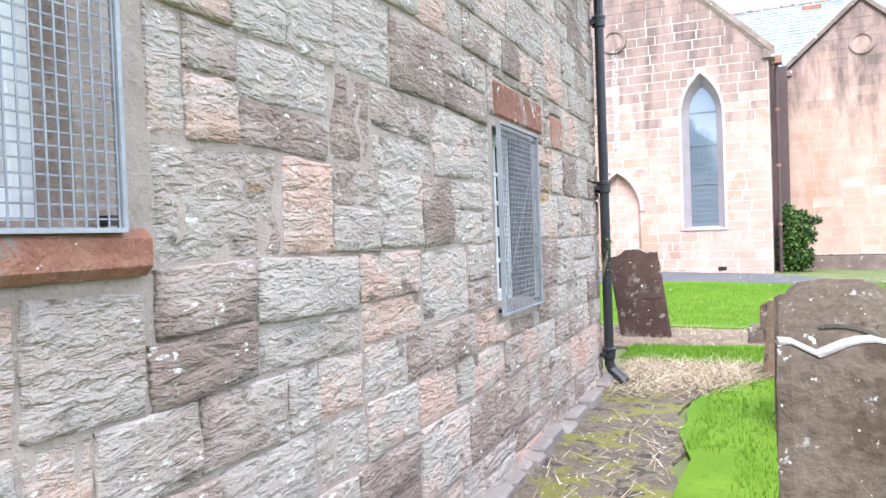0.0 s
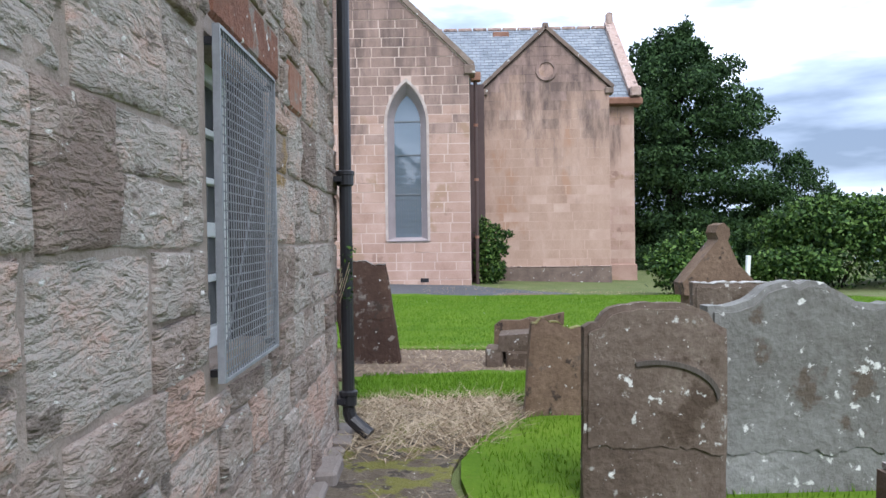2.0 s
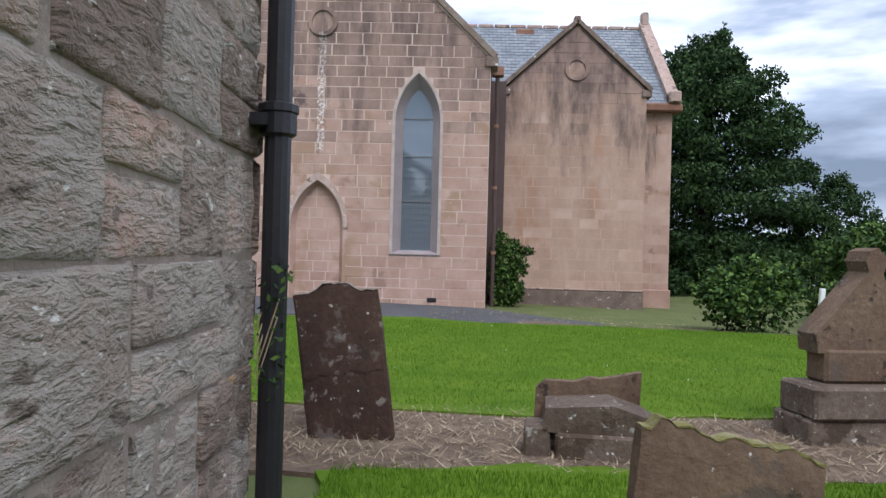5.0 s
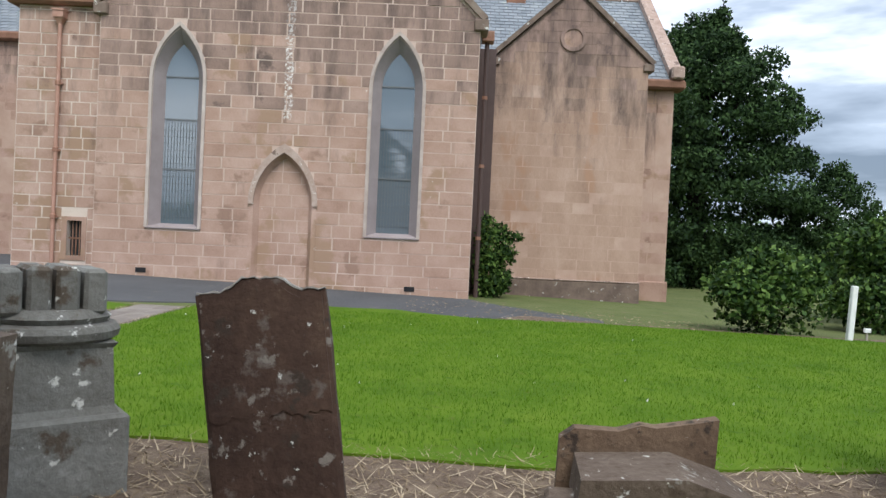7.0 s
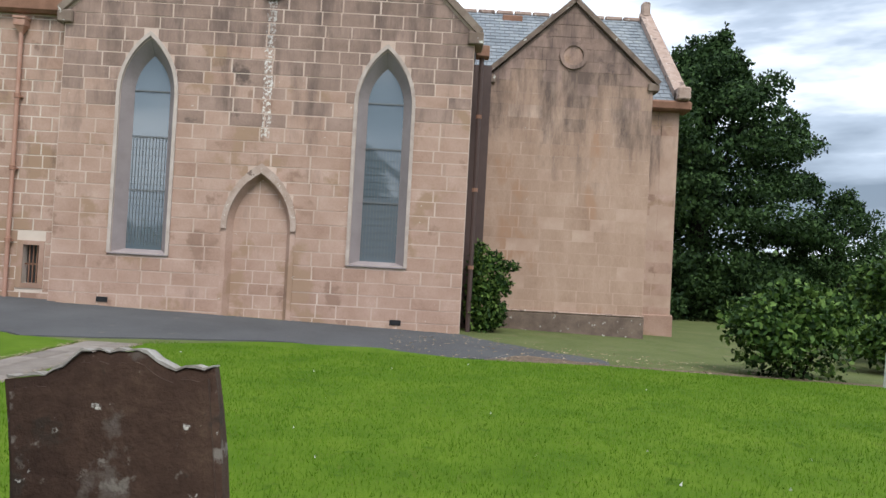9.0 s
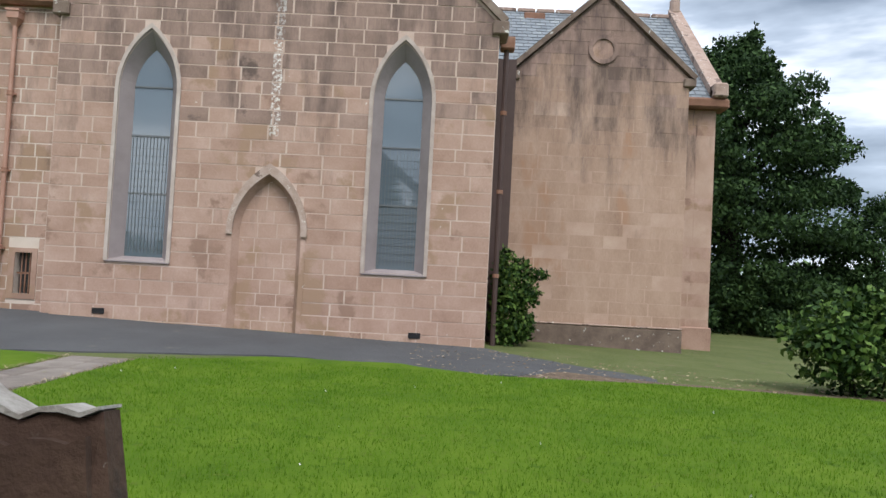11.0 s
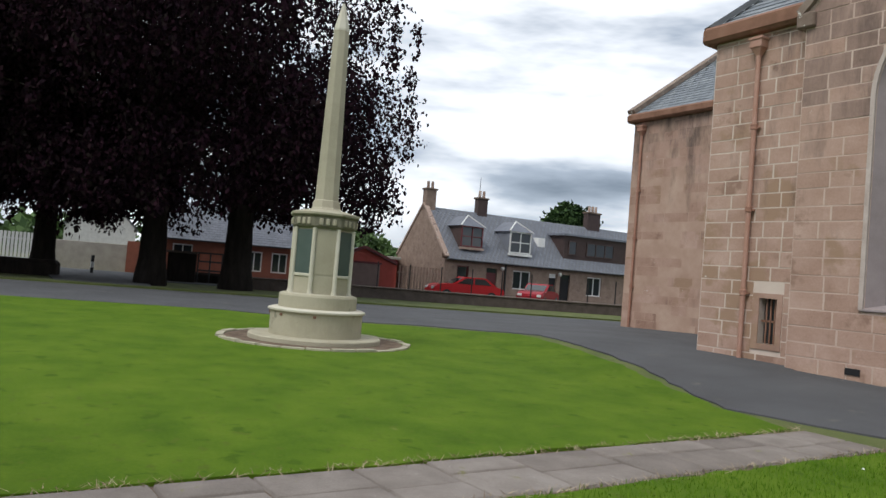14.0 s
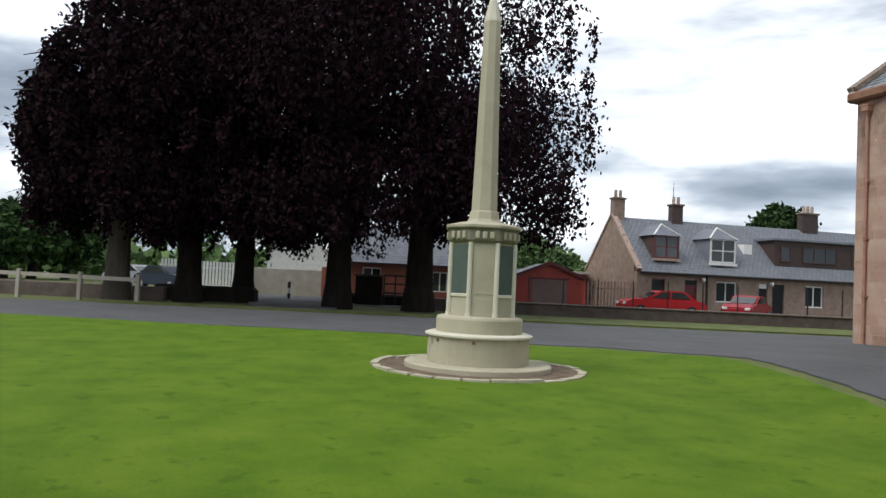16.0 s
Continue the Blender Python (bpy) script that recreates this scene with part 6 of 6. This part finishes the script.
peaked_dormer(cot, 1.3, 3.0, 3.4, 4.9, 0.35, 2.6, M["maroon"], 2)
peaked_dormer(cot, 5.2, 7.0, 3.3, 4.9, 0.3, 2.6, M["white"], 2)
bd = part("box_dormer", boxed(10.2, 21.5, 0.6, 3.4, 3.2, 5.1), M["brown_board"], cot, "dark brown clad box dormer")
part("dormer_roof", boxed(10.0, 21.7, 0.4, 3.6, 5.1, 5.24), M["slate_house"], bd)
for a, b, s in ((10.6, 11.4, 1), (12.3, 15.0, 3), (16.2, 18.4, 3), (19.2, 20.9, 2)):
    house_window(bd, a, b, 3.7, 4.75, 0.58, M["brown_board"], s)
part("roof_light", boxed(8.4, 9.0, 1.3, 2.0, 4.1, 4.75), M["white"], cot)

# the cottage behind the beeches, and the white gable
c2 = thing("cottage", "low brick cottage with white windows behind the beeches", "house", "", "", STREET @ pose(-6.6, 47, 0, 0, 0, 2))
part("front_wall", pierced([(0, -0.2), (9.5, -0.2), (9.5, 2.4), (0, 2.4)], [[(a, c), (b, c), (b, d), (a, d)] for a, b, c, d in ((1.5, 2.7, 0.1, 2.1), (6.0, 7.0, 0.7, 2.0), (7.6, 8.6, 0.7, 2.0))], 0, 0.35), M["brick_red"], c2)
part("gable_wall", boxed(0, 0.35, 0.35, 6, -0.2, 2.4), M["white"], c2)
slope(c2, "roof", [(-0.2, -0.25, 2.4), (9.7, -0.25, 2.4), (9.7, 3, 4.9), (-0.2, 3, 4.9)], 16, M["slate_house"])
slope(c2, "roof", [(-0.2, 6.25, 2.4), (9.7, 6.25, 2.4), (9.7, 3, 4.9), (-0.2, 3, 4.9)], 16, M["slate_house"])
house_window(c2, 6.0, 7.0, 0.7, 2.0, 0.14, M["white"], 2)
house_window(c2, 7.6, 8.6, 0.7, 2.0, 0.14, M["white"], 2)
house_window(c2, 1.5, 2.7, 0.1, 2.1, 0.14, M["white"], 2, 1)
wg = thing("white_house", "white harled house gable with a slate roof", "house", "", "", STREET @ pose(-10.2, 52, 0, 0, 0, 8))
bm = bmesh.new()
prism(bm, [(-2.2, -0.2), (2.2, -0.2), (2.2, 2.8), (0, 5.2), (-2.2, 2.8)], 0, 7)
part("wall", bm, M["white"], wg)
slope(wg, "roof", [(2.35, -0.1, 2.8), (2.35, 7.1, 2.8), (0, 7.1, 5.35), (0, -0.1, 5.35)], 14, M["slate_house"])
slope(wg, "roof", [(-2.35, -0.1, 2.8), (-2.35, 7.1, 2.8), (0, 7.1, 5.35), (0, -0.1, 5.35)], 14, M["slate_house"])
whole("harled_wall", boxed(-3.2, 2.2, -0.2, 0.2, -0.2, 1.75, 0.03), M["grey_wall"], "long grey harled yard wall", "wall", "", "", STREET @ pose(-10.2, 49.2, 0))
whole("brick_pier", boxed(0, 1.6, -0.2, 0.2, -0.2, 2.0, 0.02), M["brick_red"], "red-brown timber shed front by the street", "shed", "", "", STREET @ pose(-7.9, 48.4, 0))

# red garage
ga = thing("garage", "red painted garage with a brown double door", "garage", "", "", STREET @ pose(6.35, 43, 0, 0, 0, 2))
bm = bmesh.new()
prism(bm, [(-1.95, -0.1), (1.95, -0.1), (1.95, 1.95), (0, 2.75), (-1.95, 1.95)], 0, 6)
part("wall", bm, M["garage_red"], ga)
part("door", boxed(-1.05, 1.05, -0.05, 0.0, 0, 1.8, 0.01), M["garage_door"], ga)
part("door_frame", boxed(-1.15, 1.15, -0.07, 0.0, 1.8, 1.92, 0.01), M["maroon"], ga)
for s in (1, -1):
    slope(ga, "roof", [(s * 2.1, -0.15, 1.93), (s * 2.1, 6.2, 1.93), (0, 6.2, 2.8), (0, -0.15, 2.8)], 8, M["slate_house"])
bm = bmesh.new()
bar(bm, (-2.1, -0.16, 1.95), (0, -0.16, 2.82), 0.06, 0.16)
bar(bm, (2.1, -0.16, 1.95), (0, -0.16, 2.82), 0.06, 0.16)
part("barge_board", bm, M["maroon"], ga)
sh = thing("shed", "long low shed with a pale sheet roof", "shed", "", "", STREET @ pose(3.4, 50, 0))
part("wall", boxed(-3.2, 6.5, 0, 4, -0.1, 2.3), M["garage_red"], sh)
part("roof", boxed(-3.4, 6.7, -0.3, 4.2, 2.3, 2.5, 0.03), M["grey_wall"], sh)

# boundary wall with iron posts, palisade fence
bw = thing("boundary_wall", "low dark stone boundary wall along the street", "wall", "", "structure", STREET @ pose(0, 36, 0))
part("wall_body", boxed(-0.9, 40, -0.2, 0.2, -0.2, 0.5, 0.03), M["dark_wall"], bw)
part("wall_cope", boxed(-1.0, 40, -0.26, 0.26, 0.5, 0.6, 0.04), M["dark_wall"], bw)
for k in range(14):
    x = 4.3 + k * 1.72
    part("iron_post", boxed(x - 0.025, x + 0.025, -0.025, 0.025, 0.6, 1.9), M["black_iron"], bw)
# Banks in near-black bark colour, which holds the deep shade under the beeches.
whole("dark_bank", boxed(-13.6, -8.8, -0.5, 0.5, -0.2, 0.7, 0.15), M["bark"], "low bank with beech shade painted into its colour", "bank", "", "", STREET @ pose(0, 35, 0))
whole("dark_bank", boxed(-5.9, -1.6, -0.4, 0.4, -0.2, 0.55, 0.12), M["bark"], "low bank beside the drive, beech shade painted into its colour", "bank", "", "", STREET @ pose(0, 40, 0))
pier = thing("gate_pier", "square stone gate pier, beech shade painted into its shaft", "gate pier", "", "", STREET @ pose(-3.85, 39.2, 0))
# The shaft's near-black is tree shade put into the colour; the cap is plain.
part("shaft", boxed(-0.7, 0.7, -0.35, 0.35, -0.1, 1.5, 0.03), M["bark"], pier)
part("cap", boxed(-0.78, 0.78, -0.43, 0.43, 1.5, 1.62, 0.04), M["dark_wall"], pier)
gt = thing("gate", "black barred gate beside the pier", "gate", "", "", STREET @ pose(-3.1, 39.4, 0))
for z in (0.62, 1.1, 1.55):
    part("rail", boxed(0, 1.3, -0.02, 0.02, z, z + 0.09), M["black_iron"], gt)
for x in (0.0, 0.6, 1.22):
    part("upright", boxed(x, x + 0.08, -0.03, 0.03, 0, 1.64), M["black_iron"], gt)


def palisade(m, n, step, tall, mat, label, wide=0.1):
    f = thing("palisade_fence", label, "fence", "", "", m)
    for z in (0.4, tall - 0.45):
        part("rail", boxed(-0.1, n * step, 0.02, 0.07, z, z + 0.07), mat, f)
    for k in range(n):
        part("pale", boxed(k * step, k * step + wide, 0, 0.02, 0.05, tall), mat, f)


palisade(STREET @ pose(8.4, 42, 0), 16, 0.19, 1.85, M["house_stone"], "brown palisade fence beside the garage", 0.09)
palisade(STREET @ pose(-15.9, 48, 0, 0, 0, 4), 15, 0.21, 2.0, M["white"], "white palisade fence by the car park", 0.15)
palisade(STREET @ pose(-19.2, 50, 0, 0, 0, 30), 12, 0.21, 2.1, M["white"], "white palisade fence by the car park", 0.15)
bo = thing("bollard", "black and white striped street bollard", "bollard", "", "", STREET @ pose(-8.5, 41, 0))
for z0, z1, k in ((0, 0.35, "black_iron"), (0.35, 0.65, "white"), (0.65, 1.0, "black_iron")):
    bm = bmesh.new()
    rod(bm, (0, 0, z0), (0, 0, z1), 0.09, 0.085, 10)
    part("band", bm, M[k], bo)

# post and rail fence
fe = thing("rail_fence", "weathered grey post and rail fence", "fence", "", "", STREET @ pose(0, 28.5, 0, 0, 0, -6))
for x in (-20.5, -17.6, -14.9, -12.4):
    part("post", boxed(x - 0.09, x + 0.09, -0.08, 0.08, -0.1, 1.15, 0.02), M["grey_wood"], fe)
bm = bmesh.new()
bar(bm, (-22, 0.0, 1.0), (-12.4, 0.0, 0.92), 0.09, 0.16)
part("rail", bm, M["grey_wood"], fe)
whole("field_wall", boxed(-26, -12.2, -0.2, 0.2, -0.2, 0.62, 0.04), M["dark_wall"], "low grey stone wall behind the rail fence", "wall", "", "", STREET @ pose(0, 31.5, 0, 0, 0, -4))


def car(m, paint, label, length=4.2, tall=1.42):
    """A parked hatchback: body with arches, cabin glass, lamps and wheels."""
    c = thing("car", label, "car", "parked cars", "", m)
    L, W = length / 2, 0.83
    side = [(-L, 0.35), (-L + 0.05, 0.72), (-L + 0.35, 0.9), (-L * 0.42, 0.98), (L * 0.72, 0.96), (L - 0.08, 0.82), (L, 0.45), (L - 0.1, 0.25), (-L + 0.1, 0.22)]
    bm = bmesh.new()
    prism(bm, side, -W, W)
    bmesh.ops.bevel(bm, geom=bm.edges[:], offset=0.06, segments=2, affect="EDGES")
    part("body", bm, paint, c)
    cab = [(-L * 0.45, 0.95), (-L * 0.12, tall), (L * 0.45, tall), (L * 0.78, 0.95)]
    bm = bmesh.new()
    prism(bm, cab, -W + 0.1, W - 0.1)
    bmesh.ops.bevel(bm, geom=bm.edges[:], offset=0.06, segments=2, affect="EDGES")
    part("cabin", bm, paint, c)
    for s in (-1, 1):
        for a, b, t0, t1 in ((-0.34, 0.1, -0.1, 0.1), (0.14, 0.62, 0.14, 0.42)):
            bm = bmesh.new()
            prism(bm, [(L * a, 1.0), (L * t0, tall - 0.07), (L * t1, tall - 0.07), (L * b, 1.0)], s * (W - 0.1) - 0.012, s * (W - 0.1) + 0.012)
            part("side_window", bm, M["glass"], c)
    for a, b in (((-L * 0.47, 0.99), (-L * 0.15, tall - 0.05)), ((L * 0.8, 0.99), (L * 0.48, tall - 0.05))):
        bm = bmesh.new()
        prism(bm, [a, b, (b[0] + 0.02, b[1]), (a[0] + 0.02, a[1])], -W + 0.2, W - 0.2)
        part("windscreen", bm, M["glass"], c)
    for x, k in ((-L + 0.06, "white"), (L - 0.06, "maroon")):
        for s in (-1, 1):
            part("headlight" if k == "white" else "tail_light", boxed(x - 0.07, x + 0.07, s * 0.62 - 0.14, s * 0.62 + 0.14, 0.6, 0.74, 0.02), M[k], c)
    for x in (-L * 0.62, L * 0.62):
        for s in (-1, 1):
            bm = bmesh.new()
            rod(bm, (x, s * (W - 0.17), 0.31), (x, s * (W + 0.01), 0.31), 0.31, n=18)
            w = part("wheel", bm, M["tyre"], c)
            bm = bmesh.new()
            rod(bm, (x, s * (W - 0.1), 0.31), (x, s * (W + 0.02), 0.31), 0.19, n=14)
            part("rim", bm, M["alloy"], w)


car(STREET @ pose(12.2, 40.5, 0.05, 0, 0, 4), M["car_red"], "bright red car parked by the wall", 4.6)
car(STREET @ pose(17.4, 41.5, 0.0, 0, 0, 50), M["car_dark_red"], "dark red hatchback parked by the cottages", 3.9)
car(STREET @ pose(-16.9, 45, 0.15, 0, 0, 150), M["car_blue"], "dark blue car in the car park", 4.2)
car(STREET @ pose(-19.6, 47, 0.15, 0, 0, 160), M["alloy"], "silver car in the car park", 4.2)
